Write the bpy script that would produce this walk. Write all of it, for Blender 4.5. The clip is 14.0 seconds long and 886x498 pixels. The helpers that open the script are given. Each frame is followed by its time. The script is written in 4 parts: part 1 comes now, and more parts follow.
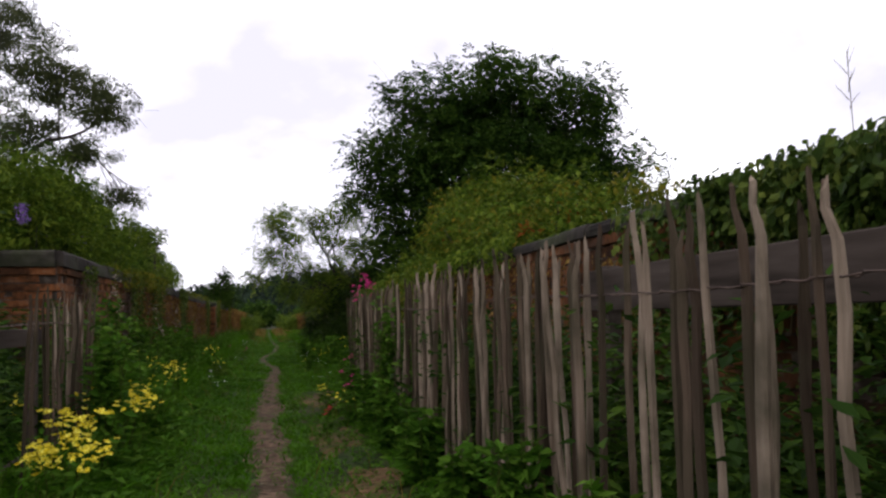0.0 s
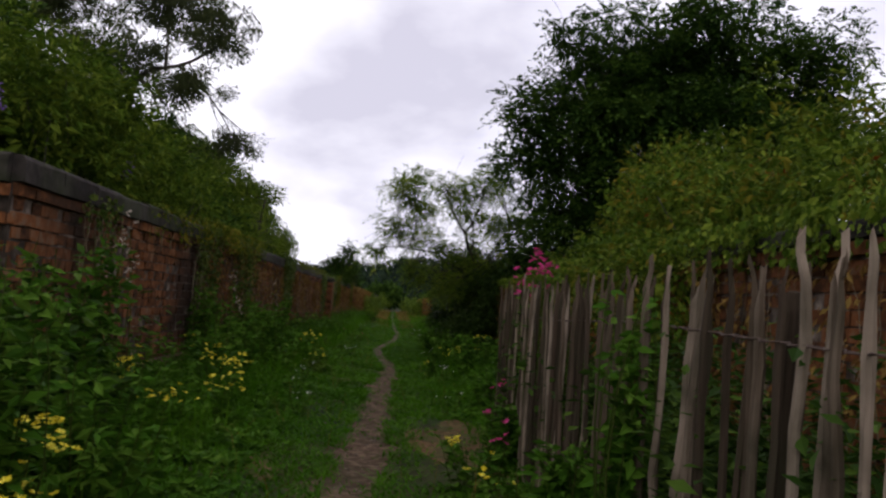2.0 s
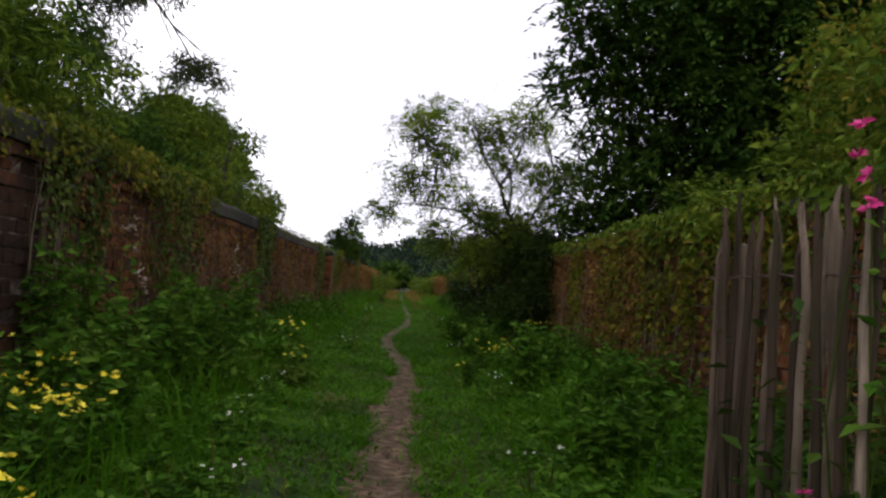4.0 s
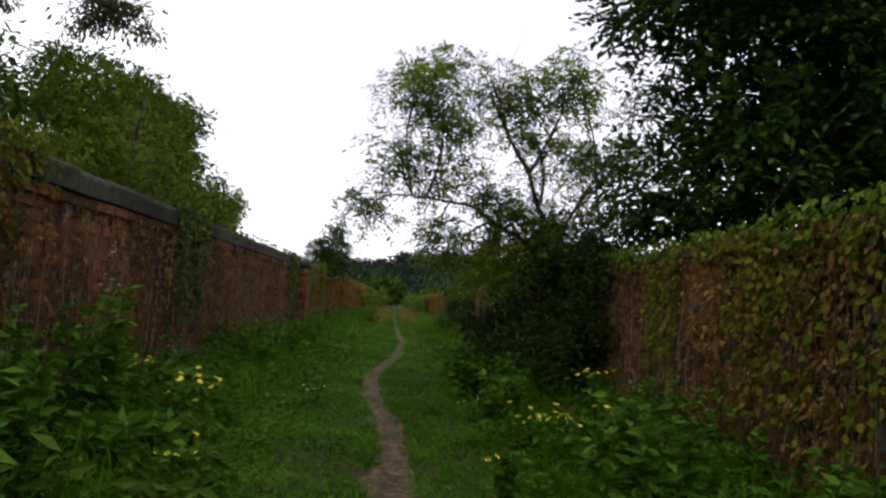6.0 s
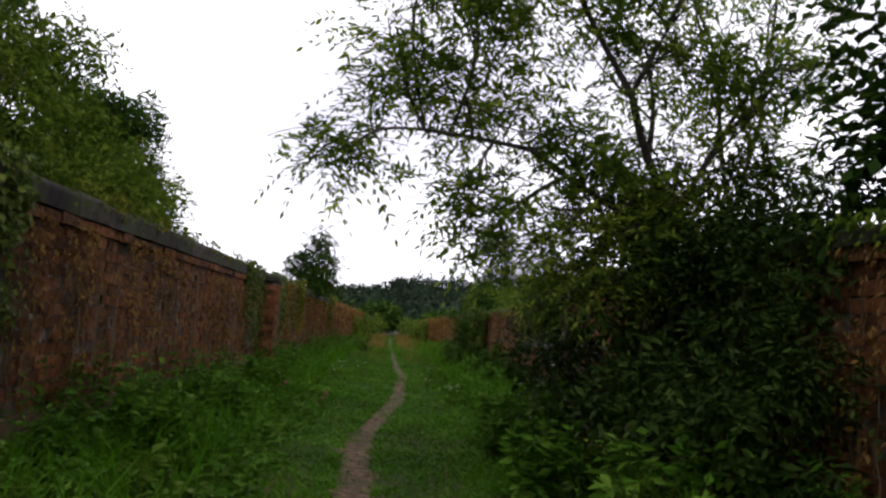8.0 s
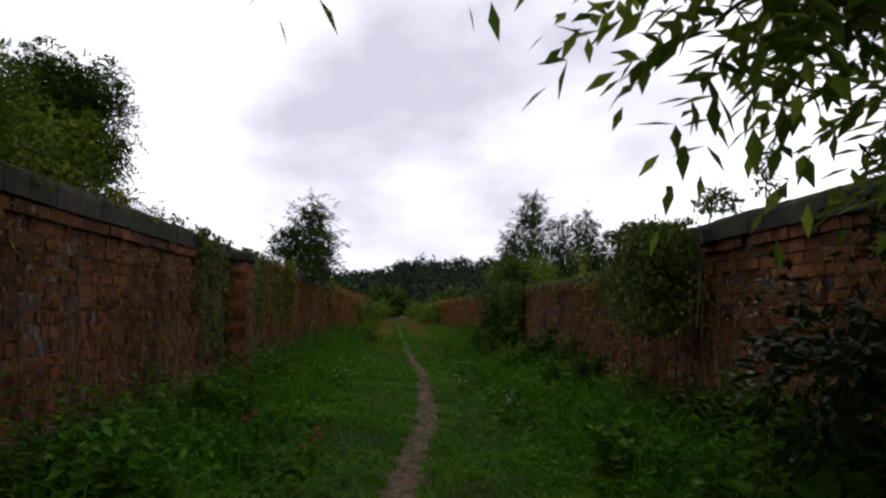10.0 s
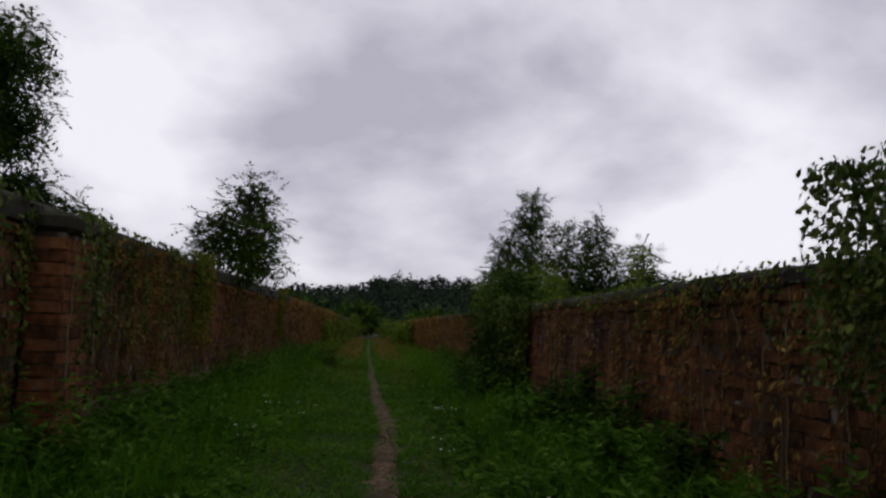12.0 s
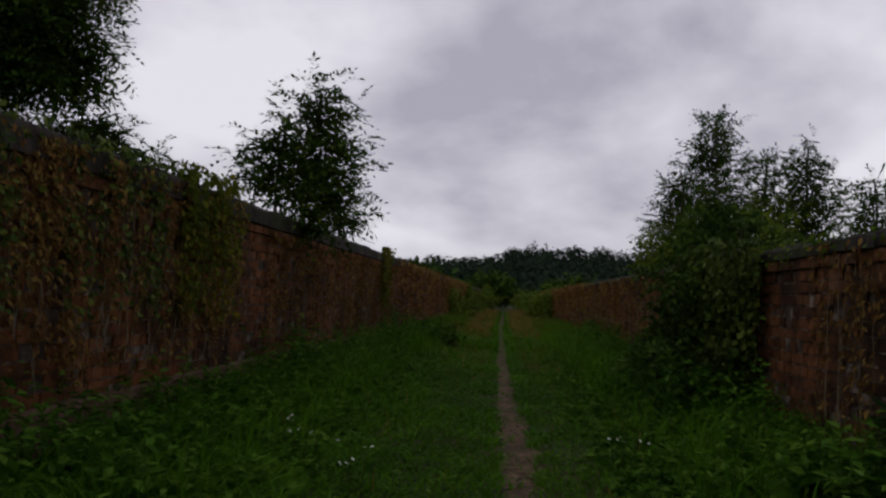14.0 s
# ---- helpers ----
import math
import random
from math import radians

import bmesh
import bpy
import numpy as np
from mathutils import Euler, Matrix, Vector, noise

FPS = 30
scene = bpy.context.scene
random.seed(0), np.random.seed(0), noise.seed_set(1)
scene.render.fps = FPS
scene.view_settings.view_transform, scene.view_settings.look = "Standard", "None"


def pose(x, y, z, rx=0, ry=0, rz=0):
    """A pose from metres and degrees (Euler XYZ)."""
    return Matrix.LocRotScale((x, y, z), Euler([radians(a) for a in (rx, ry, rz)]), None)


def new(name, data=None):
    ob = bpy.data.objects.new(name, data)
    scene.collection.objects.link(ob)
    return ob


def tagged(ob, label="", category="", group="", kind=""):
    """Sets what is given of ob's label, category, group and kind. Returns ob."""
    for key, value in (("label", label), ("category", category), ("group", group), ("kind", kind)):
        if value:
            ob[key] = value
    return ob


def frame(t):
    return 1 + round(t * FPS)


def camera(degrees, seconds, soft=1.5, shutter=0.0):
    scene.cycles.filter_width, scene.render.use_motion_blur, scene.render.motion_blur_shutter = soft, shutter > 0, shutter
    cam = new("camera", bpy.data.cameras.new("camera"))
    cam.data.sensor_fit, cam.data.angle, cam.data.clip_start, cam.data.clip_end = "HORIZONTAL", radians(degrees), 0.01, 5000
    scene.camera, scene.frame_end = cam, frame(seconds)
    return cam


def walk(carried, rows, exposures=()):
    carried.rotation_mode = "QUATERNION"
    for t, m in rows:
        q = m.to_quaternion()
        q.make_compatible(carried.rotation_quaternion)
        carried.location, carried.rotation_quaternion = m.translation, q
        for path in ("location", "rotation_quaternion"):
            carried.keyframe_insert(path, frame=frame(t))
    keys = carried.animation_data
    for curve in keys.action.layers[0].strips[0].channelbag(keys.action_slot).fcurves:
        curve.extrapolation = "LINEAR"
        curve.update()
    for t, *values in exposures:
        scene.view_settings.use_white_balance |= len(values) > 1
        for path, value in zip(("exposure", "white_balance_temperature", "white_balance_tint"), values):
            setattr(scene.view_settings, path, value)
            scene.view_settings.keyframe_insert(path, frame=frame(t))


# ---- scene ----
cam = camera(55, 14.0, soft=2.5)
PATH = [
    (0.0, pose(-0.062, -0.097, 1.050, 94.62, 1.07, -11.56)),
    (0.5, pose(-0.030, 1.031, 1.100, 98.92, -4.44, -2.41)),
    (1.0, pose(0.009, 2.077, 1.129, 96.52, -2.63, -6.75)),
    (1.5, pose(0.058, 2.971, 1.147, 94.94, -5.95, -2.64)),
    (2.0, pose(0.078, 4.034, 1.133, 93.85, -4.77, -3.25)),
    (2.5, pose(0.037, 5.128, 1.106, 92.20, -6.55, 3.02)),
    (3.0, pose(-0.006, 6.231, 1.044, 91.03, -3.82, 2.10)),
    (3.5, pose(-0.036, 7.368, 1.025, 93.73, -3.35, -2.09)),
    (3.7, pose(-0.030, 7.806, 1.028, 92.37, -3.98, -2.47)),
    (5.8, pose(0.013, 11.844, 1.137, 93.79, -4.32, -3.43)),
    (6.0, pose(0.009, 12.255, 1.123, 93.56, -4.63, -3.19)),
    (6.5, pose(0.009, 13.340, 1.100, 92.16, -4.37, -1.83)),
    (7.0, pose(-0.008, 14.487, 1.055, 93.03, -3.61, -0.19)),
    (7.5, pose(-0.004, 15.592, 1.062, 95.47, -3.14, -1.40)),
    (8.0, pose(-0.022, 16.666, 1.076, 95.31, -3.89, -3.48)),
    (8.5, pose(-0.033, 17.748, 1.100, 96.78, -2.79, 0.68)),
    (8.7, pose(-0.057, 18.143, 1.104, 95.02, -3.00, -1.93)),
    (10.8, pose(-0.211, 22.122, 1.074, 94.00, 0.15, -3.39)),
    (11.0, pose(-0.193, 22.567, 1.070, 95.55, 0.07, -4.52)),
    (11.5, pose(-0.092, 23.716, 1.089, 94.12, -0.37, -10.58)),
    (12.0, pose(0.031, 24.793, 1.113, 95.44, -2.78, -4.87)),
    (12.5, pose(0.094, 25.868, 1.103, 94.82, -4.86, -5.49)),
    (13.0, pose(0.155, 27.160, 1.112, 94.87, -2.16, -3.02)),
    (13.5, pose(0.181, 28.209, 1.089, 93.52, -5.05, -5.23)),
    (14.0, pose(0.161, 29.259, 1.061, 93.15, -2.47, 4.25)),
]
walk(cam, PATH, [(0.0, 0.25), (0.5, 0.05), (1.5, -0.15), (2.5, 0.0), (3.5, 0.42), (6.0, 0.42), (7.5, 0.52), (8.7, 0.25), (11.0, -0.5), (12.5, -0.9), (14.0, -1.0)])

# ---- light ----
SUN_UP, SUN_TURN = radians(48), radians(200)
world = bpy.data.worlds.new("world")
scene.world = world
world.use_nodes = True
wn, wl = world.node_tree.nodes, world.node_tree.links
wn.clear()
w_out = wn.new("ShaderNodeOutputWorld")
sky = wn.new("ShaderNodeTexSky")
sky.sky_type, sky.sun_disc, sky.sun_elevation, sky.sun_rotation = "NISHITA", False, SUN_UP, SUN_TURN
clear = wn.new("ShaderNodeBackground")
clear.inputs["Strength"].default_value = 0.1
wl.new(sky.outputs[0], clear.inputs["Color"])
w_co = wn.new("ShaderNodeTexCoord")
w_sep = wn.new("ShaderNodeSeparateXYZ")
wl.new(w_co.outputs["Generated"], w_sep.inputs[0])
w_up = wn.new("ShaderNodeMath")
w_up.operation = "ADD"
w_up.inputs[1].default_value = 0.5
wl.new(w_sep.outputs["Z"], w_up.inputs[0])
w_max = wn.new("ShaderNodeMath")
w_max.operation = "MAXIMUM"
w_max.inputs[1].default_value = 0.08
wl.new(w_up.outputs[0], w_max.inputs[0])
w_div = wn.new("ShaderNodeVectorMath")
w_div.operation = "DIVIDE"
w_cmb = wn.new("ShaderNodeCombineXYZ")
for k in range(3):
    wl.new(w_max.outputs[0], w_cmb.inputs[k])
wl.new(w_co.outputs["Generated"], w_div.inputs[0])
wl.new(w_cmb.outputs[0], w_div.inputs[1])
w_noise = wn.new("ShaderNodeTexNoise")
w_noise.inputs["Scale"].default_value = 2.1
w_noise.inputs["Detail"].default_value = 6
w_noise.inputs["Roughness"].default_value = 0.5
w_noise.inputs["Distortion"].default_value = 0.12
wl.new(w_div.outputs[0], w_noise.inputs["Vector"])
w_ramp = wn.new("ShaderNodeValToRGB")
w_ramp.color_ramp.elements[0].position, w_ramp.color_ramp.elements[0].color = 0.38, (0.53, 0.51, 0.61, 1)
w_ramp.color_ramp.elements[1].position, w_ramp.color_ramp.elements[1].color = 0.62, (1.04, 1.015, 1.10, 1)
wl.new(w_noise.outputs["Fac"], w_ramp.inputs["Fac"])
cloud = wn.new("ShaderNodeBackground")
cloud.inputs["Strength"].default_value = 1.55
wl.new(w_ramp.outputs["Color"], cloud.inputs["Color"])
w_mix = wn.new("ShaderNodeMixShader")
w_mix.inputs["Fac"].default_value = 0.94
wl.new(clear.outputs[0], w_mix.inputs[1])
wl.new(cloud.outputs[0], w_mix.inputs[2])
wl.new(w_mix.outputs[0], w_out.inputs["Surface"])
sun = new("sun", bpy.data.lights.new("sun", "SUN"))
sun.data.energy, sun.data.angle, sun.data.color = 0.6, radians(25), (1.0, 0.97, 0.92)
sun.matrix_world = Matrix.Rotation(-SUN_TURN, 4, "Z") @ Matrix.Rotation(radians(90) - SUN_UP, 4, "X").inverted()


# ---- materials ----
def material(name, colors, scale=6.0, rough=0.85, bump=0.3, island=0.5, stain=None, stain_scale=0.8, stain_amount=0.5,
             through_light=0.0, gloss=0.06, stretch=(1, 1, 1), detail=5):
    """Colour from fine noise and from the piece's own random value, then large stains, then fine relief."""
    m = bpy.data.materials.new(name)
    m.use_nodes = True
    n, l = m.node_tree.nodes, m.node_tree.links
    bsdf = n["Principled BSDF"]
    bsdf.inputs["Roughness"].default_value = rough
    bsdf.inputs["Specular IOR Level"].default_value = gloss
    co, mp = n.new("ShaderNodeTexCoord"), n.new("ShaderNodeMapping")
    mp.inputs["Scale"].default_value = stretch
    geo, info = n.new("ShaderNodeNewGeometry"), n.new("ShaderNodeObjectInfo")
    l.new(geo.outputs["Position"], mp.inputs["Vector"])
    fine = n.new("ShaderNodeTexNoise")
    fine.inputs["Scale"].default_value, fine.inputs["Detail"].default_value = scale, detail
    l.new(mp.outputs[0], fine.inputs["Vector"])
    add = n.new("ShaderNodeMath")
    add.operation = "ADD"
    l.new(geo.outputs["Random Per Island"], add.inputs[0])
    l.new(info.outputs["Random"], add.inputs[1])
    fr = n.new("ShaderNodeMath")
    fr.operation = "FRACT"
    l.new(add.outputs[0], fr.inputs[0])
    mix = n.new("ShaderNodeMix")
    mix.inputs[0].default_value = island
    l.new(fine.outputs["Fac"], mix.inputs[2])
    l.new(fr.outputs[0], mix.inputs[3])
    ramp = n.new("ShaderNodeValToRGB")
    r = ramp.color_ramp
    lo, hi = 0.5 - 0.17 - 0.3 * island, 0.5 + 0.17 + 0.3 * island
    while len(r.elements) < len(colors):
        r.elements.new(0.5)
    for k, c in enumerate(colors):
        r.elements[k].position = lo + (hi - lo) * k / (len(colors) - 1)
        r.elements[k].color = (*c, 1)
    l.new(mix.outputs[0], ramp.inputs["Fac"])
    color = ramp.outputs["Color"]
    if stain:
        big = n.new("ShaderNodeTexNoise")
        big.inputs["Scale"].default_value, big.inputs["Detail"].default_value = stain_scale, 6
        l.new(geo.outputs["Position"], big.inputs["Vector"])
        sr = n.new("ShaderNodeMapRange")
        sr.inputs[1].default_value, sr.inputs[2].default_value = 0.42, 0.66
        sr.inputs[4].default_value = stain_amount
        l.new(big.outputs["Fac"], sr.inputs[0])
        sm = n.new("ShaderNodeMix")
        sm.data_type = "RGBA"
        sm.inputs[7].default_value = (*stain, 1)
        l.new(sr.outputs[0], sm.inputs[0])
        l.new(color, sm.inputs[6])
        color = sm.outputs[2]
    l.new(color, bsdf.inputs["Base Color"])
    if bump:
        b = n.new("ShaderNodeBump")
        b.inputs["Strength"].default_value, b.inputs["Distance"].default_value = bump, 0.01
        l.new(fine.outputs["Fac"], b.inputs["Height"])
        l.new(b.outputs[0], bsdf.inputs["Normal"])
    if through_light:
        tr, ms = n.new("ShaderNodeBsdfTranslucent"), n.new("ShaderNodeMixShader")
        ms.inputs[0].default_value = through_light
        l.new(color, tr.inputs["Color"])
        l.new(bsdf.outputs[0], ms.inputs[1])
        l.new(tr.outputs[0], ms.inputs[2])
        l.new(ms.outputs[0], n["Material Output"].inputs["Surface"])
    return m


def leafy(name, dark, mid, light, rough=0.6, thin=0.3, tone=0.64, mixed=0.42):
    """Leaf colours with a warm, yellowish cast of late summer."""
    tones = [(r * 1.12 * tone, g * tone, b * 0.6 * tone) for r, g, b in (dark, mid, light)]
    return material(name, tones, scale=1.3, rough=rough, bump=0.0, island=mixed, through_light=thin, gloss=0.03)


M_ground = material("ground_turf", ((0.008, 0.014, 0.004), (0.017, 0.032, 0.007), (0.032, 0.042, 0.013)), 9, 0.95, 0.8, 0.0,
                    stain=(0.045, 0.029, 0.014), stain_scale=0.7, stain_amount=0.6)
M_path = material("trodden_earth", ((0.030, 0.018, 0.011), (0.078, 0.049, 0.031), (0.150, 0.102, 0.066)), 14, 0.95, 1.0, 0.0,
                  stain=(0.030, 0.026, 0.012), stain_scale=2.2, stain_amount=0.7, detail=9)
M_bare = material("withered_turf", ((0.038, 0.022, 0.010), (0.085, 0.049, 0.022), (0.135, 0.085, 0.04)), 22, 0.95, 1.0, 0.0, stain=(0.03, 0.045, 0.012), stain_scale=4.0, stain_amount=0.8, detail=8)
M_pebble = material("pebble", ((0.05, 0.038, 0.030), (0.09, 0.07, 0.053), (0.16, 0.13, 0.10)), 30, 0.8, 0.3, 0.7)
M_grass = leafy("grass_blade", (0.020, 0.072, 0.004), (0.045, 0.145, 0.008), (0.085, 0.21, 0.018), 0.55, 0.35, 0.82, 0.2)
M_straw = leafy("dry_grass", (0.10, 0.07, 0.03), (0.2, 0.14, 0.06), (0.3, 0.24, 0.12), 0.8, 0.2)
M_weed = leafy("weed_leaf", (0.014, 0.042, 0.008), (0.040, 0.115, 0.014), (0.10, 0.20, 0.04), tone=0.95)
M_holly = leafy("holly_leaf", (0.008, 0.018, 0.006), (0.016, 0.036, 0.010), (0.04, 0.07, 0.02), 0.4, 0.15, 0.9)
M_dock = leafy("dock_leaf", (0.035, 0.085, 0.014), (0.075, 0.15, 0.028), (0.13, 0.22, 0.05))
M_ash = leafy("ash_leaf", (0.006, 0.016, 0.005), (0.017, 0.042, 0.010), (0.055, 0.105, 0.022), 0.6, 0.3, 1.2, 0.3)
M_young = leafy("young_ash_leaf", (0.016, 0.034, 0.007), (0.046, 0.088, 0.016), (0.16, 0.205, 0.04), 0.6, 0.58, 1.7, 0.35)
M_willow = leafy("willow_leaf", (0.020, 0.030, 0.018), (0.050, 0.070, 0.040), (0.11, 0.14, 0.09), tone=0.8)
M_bush = leafy("shrub_leaf", (0.015, 0.038, 0.006), (0.052, 0.10, 0.015), (0.15, 0.21, 0.04), tone=1.0)
M_yellowbush = leafy("turning_shrub_leaf", (0.03, 0.06, 0.010), (0.085, 0.12, 0.02), (0.20, 0.17, 0.03), tone=0.8)
M_rustleaf = leafy("rust_leaf", (0.10, 0.03, 0.01), (0.20, 0.07, 0.02), (0.26, 0.13, 0.03))
M_ivy = leafy("ivy_leaf", (0.014, 0.032, 0.010), (0.040, 0.075, 0.020), (0.12, 0.16, 0.05), 0.4, 0.25, 0.95)
M_deadivy = leafy("dead_creeper_leaf", (0.040, 0.021, 0.011), (0.092, 0.053, 0.027), (0.19, 0.145, 0.062), 0.8, 0.2, 1.2)
M_farwood = material("far_wood", ((0.005, 0.010, 0.007), (0.012, 0.022, 0.012), (0.026, 0.040, 0.019)), 0.15, 0.9, 0.0, 0.5)
M_bark = material("bark", ((0.02, 0.016, 0.012), (0.05, 0.042, 0.034), (0.09, 0.08, 0.068)), 14, 0.9, 1.0, 0.1, stretch=(1, 1, 0.25))
M_twig = material("dry_stem", ((0.05, 0.035, 0.02), (0.11, 0.085, 0.05), (0.19, 0.16, 0.11)), 12, 0.85, 0.3, 0.5)
M_stem = leafy("green_stem", (0.03, 0.06, 0.015), (0.06, 0.10, 0.03), (0.10, 0.13, 0.05))
M_pale = material("cleft_chestnut", ((0.022, 0.015, 0.010), (0.085, 0.060, 0.041), (0.30, 0.235, 0.175)), 22, 0.9, 1.0, 0.62,
                  stain=(0.035, 0.032, 0.018), stain_scale=4.0, stain_amount=0.75, stretch=(3.2, 3.2, 0.10), detail=8)
M_board = material("weathered_board", ((0.024, 0.018, 0.014), (0.055, 0.043, 0.035), (0.09, 0.073, 0.062)), 14, 0.9, 0.7, 0.2, stretch=(1, 0.1, 1))
M_wire = material("rusty_wire", ((0.05, 0.035, 0.03), (0.10, 0.07, 0.055)), 30, 0.7, 0.2, 0.1)
M_brick = material("old_red_brick", ((0.030, 0.014, 0.008), (0.080, 0.034, 0.015), (0.160, 0.060, 0.022), (0.15, 0.092, 0.056)), 16, 0.9, 1.0, 0.26,
                   stain=(0.017, 0.012, 0.009), stain_scale=1.1, stain_amount=0.92, detail=8)
M_mortar = material("lime_mortar", ((0.026, 0.019, 0.014), (0.075, 0.056, 0.043), (0.22, 0.18, 0.145)), 9, 0.95, 0.8, 0.0,
                    stain=(0.022, 0.018, 0.014), stain_scale=1.6, stain_amount=0.85)
M_coping = material("sooty_coping", ((0.011, 0.009, 0.008), (0.024, 0.020, 0.017), (0.056, 0.048, 0.041)), 9, 0.85, 0.9, 0.3,
                    stain=(0.045, 0.06, 0.022), stain_scale=2.2, stain_amount=0.45, detail=8)
M_ledge = material("ledge_stone", ((0.045, 0.027, 0.019), (0.10, 0.060, 0.041), (0.17, 0.115, 0.085)), 12, 0.9, 0.8, 0.3)
M_yellow = material("yellow_petal", ((0.50, 0.38, 0.01), (0.74, 0.63, 0.04), (0.82, 0.76, 0.14)), 40, 0.6, 0.0, 0.6, through_light=0.2)
M_white = material("white_petal", ((0.5, 0.5, 0.42), (0.75, 0.74, 0.66)), 40, 0.6, 0.0, 0.6)
M_pink = material("magenta_petal", ((0.30, 0.012, 0.09), (0.46, 0.03, 0.16), (0.56, 0.09, 0.24)), 40, 0.6, 0.0, 0.6, through_light=0.2)
M_red = material("red_petal", ((0.35, 0.01, 0.03), (0.55, 0.03, 0.07)), 40, 0.6, 0.0, 0.6)
M_purple = material("purple_floret", ((0.12, 0.06, 0.22), (0.24, 0.14, 0.36)), 60, 0.7, 0.2, 0.5)
M_umbel = material("faded_umbel", ((0.25, 0.2, 0.16), (0.42, 0.36, 0.30)), 60, 0.8, 0.2, 0.5)


# ---- mesh helpers ----
rng = np.random.default_rng(7)
FINE = {"outer_crown", "inner_crown", "stem_tangle", "foliage", "floret_spike", "crown", "turning_foliage", "rust_foliage"}


def mesh_from(name, verts, faces, mat):
    """A mesh from an array of points and an array of faces of equal size."""
    verts, faces = np.asarray(verts, np.float32), np.asarray(faces, np.int32)
    me = bpy.data.meshes.new(name)
    count, size = faces.shape
    me.vertices.add(len(verts))
    me.vertices.foreach_set("co", verts.ravel())
    me.loops.add(count * size)
    me.loops.foreach_set("vertex_index", faces.ravel())
    me.polygons.add(count)
    me.polygons.foreach_set("loop_start", np.arange(0, count * size, size, dtype=np.int32))
    me.polygons.foreach_set("loop_total", np.full(count, size, np.int32))
    me.update(calc_edges=True)
    me.validate()
    me.shade_flat()
    me.materials.append(mat)
    return me


def thing(name, at, label, category, group="", kind=""):
    ob = new(name)
    ob.location = at
    return tagged(ob, label, category, group, kind)


def part_mesh(name, me, parent, label="", local=False):
    """Links a mesh under a thing; its points are in the world unless local."""
    ob = new(name, me)
    ob.parent = parent
    if not local:
        top, off = parent, Vector((0, 0, 0))
        while top:
            off += top.location
            top = top.parent
        ob.location = -off
    if label:
        ob["label"] = label
    if name in FINE:
        ob["kind"] = "stuff"
    return ob


def part(name, bm, mat, parent, label="", local=False):
    me = bpy.data.meshes.new(name)
    bm.to_mesh(me)
    bm.free()
    me.materials.append(mat)
    return part_mesh(name, me, parent, label, local)


def unit(v):
    return v / np.maximum(np.linalg.norm(v, axis=-1, keepdims=True), 1e-9)


def kite_leaves(base, way, length, width, face=None, curl=0.25):
    """Leaves as bent kites: points at the base, both sides and the tip."""
    n = len(base)
    way = unit(way)
    ref = face if face is not None else unit(rng.normal(size=(n, 3)) + (0, 0, 1.1))
    side = unit(np.cross(way, ref))
    up = np.cross(side, way)
    length, width = np.broadcast_to(length, n)[:, None], np.broadcast_to(width, n)[:, None]
    mid = base + way * length * 0.45 + up * length * curl * 0.35
    v = np.stack([base, mid + side * width * 0.5, base + way * length, mid - side * width * 0.5], 1).reshape(-1, 3)
    return v, np.arange(4 * n, dtype=np.int32).reshape(-1, 4)


def in_blob(n, blob, shell=0.55):
    c, r = np.array(blob[:3]), np.array(blob[3:6])
    d = unit(rng.normal(size=(n, 3)))
    return c + d * r * (rng.random((n, 1)) ** shell)


def clumped(blobs, clumps, per, spread, shell=0.45):
    """Points in clumps inside blobs, so that the outline is uneven and has gaps; also the clump's centre for each point."""
    vol = np.array([b[3] * b[4] * b[5] for b in blobs]) ** 0.75
    pts = []
    for b, share in zip(blobs, vol / vol.sum()):
        pts.append(in_blob(max(3, int(clumps * share)), b, shell))
    c = np.concatenate(pts)
    size = rng.uniform(0.5, 1.4, (len(c), 1))
    cc, ss = np.repeat(c, per, 0), np.repeat(size, per, 0)
    d = unit(rng.normal(size=cc.shape)) * rng.random((len(cc), 1)) ** 0.45
    return cc + d * spread * 1.7 * ss * (1, 1, 0.7), cc


def foliage(name, blobs, clumps, per, spread, size, mat, parent, droop=0.4, ratio=0.42, shell=0.45, label=""):
    p, c = clumped(blobs, clumps, per, spread, shell)
    way = unit(p - c) + rng.normal(size=p.shape) * 0.6 + (0, 0, -droop)
    ln = size * rng.uniform(0.6, 1.35, len(p))
    v, f = kite_leaves(p, way, ln, ln * ratio)
    return part_mesh(name, mesh_from(name, v, f, mat), parent, label)


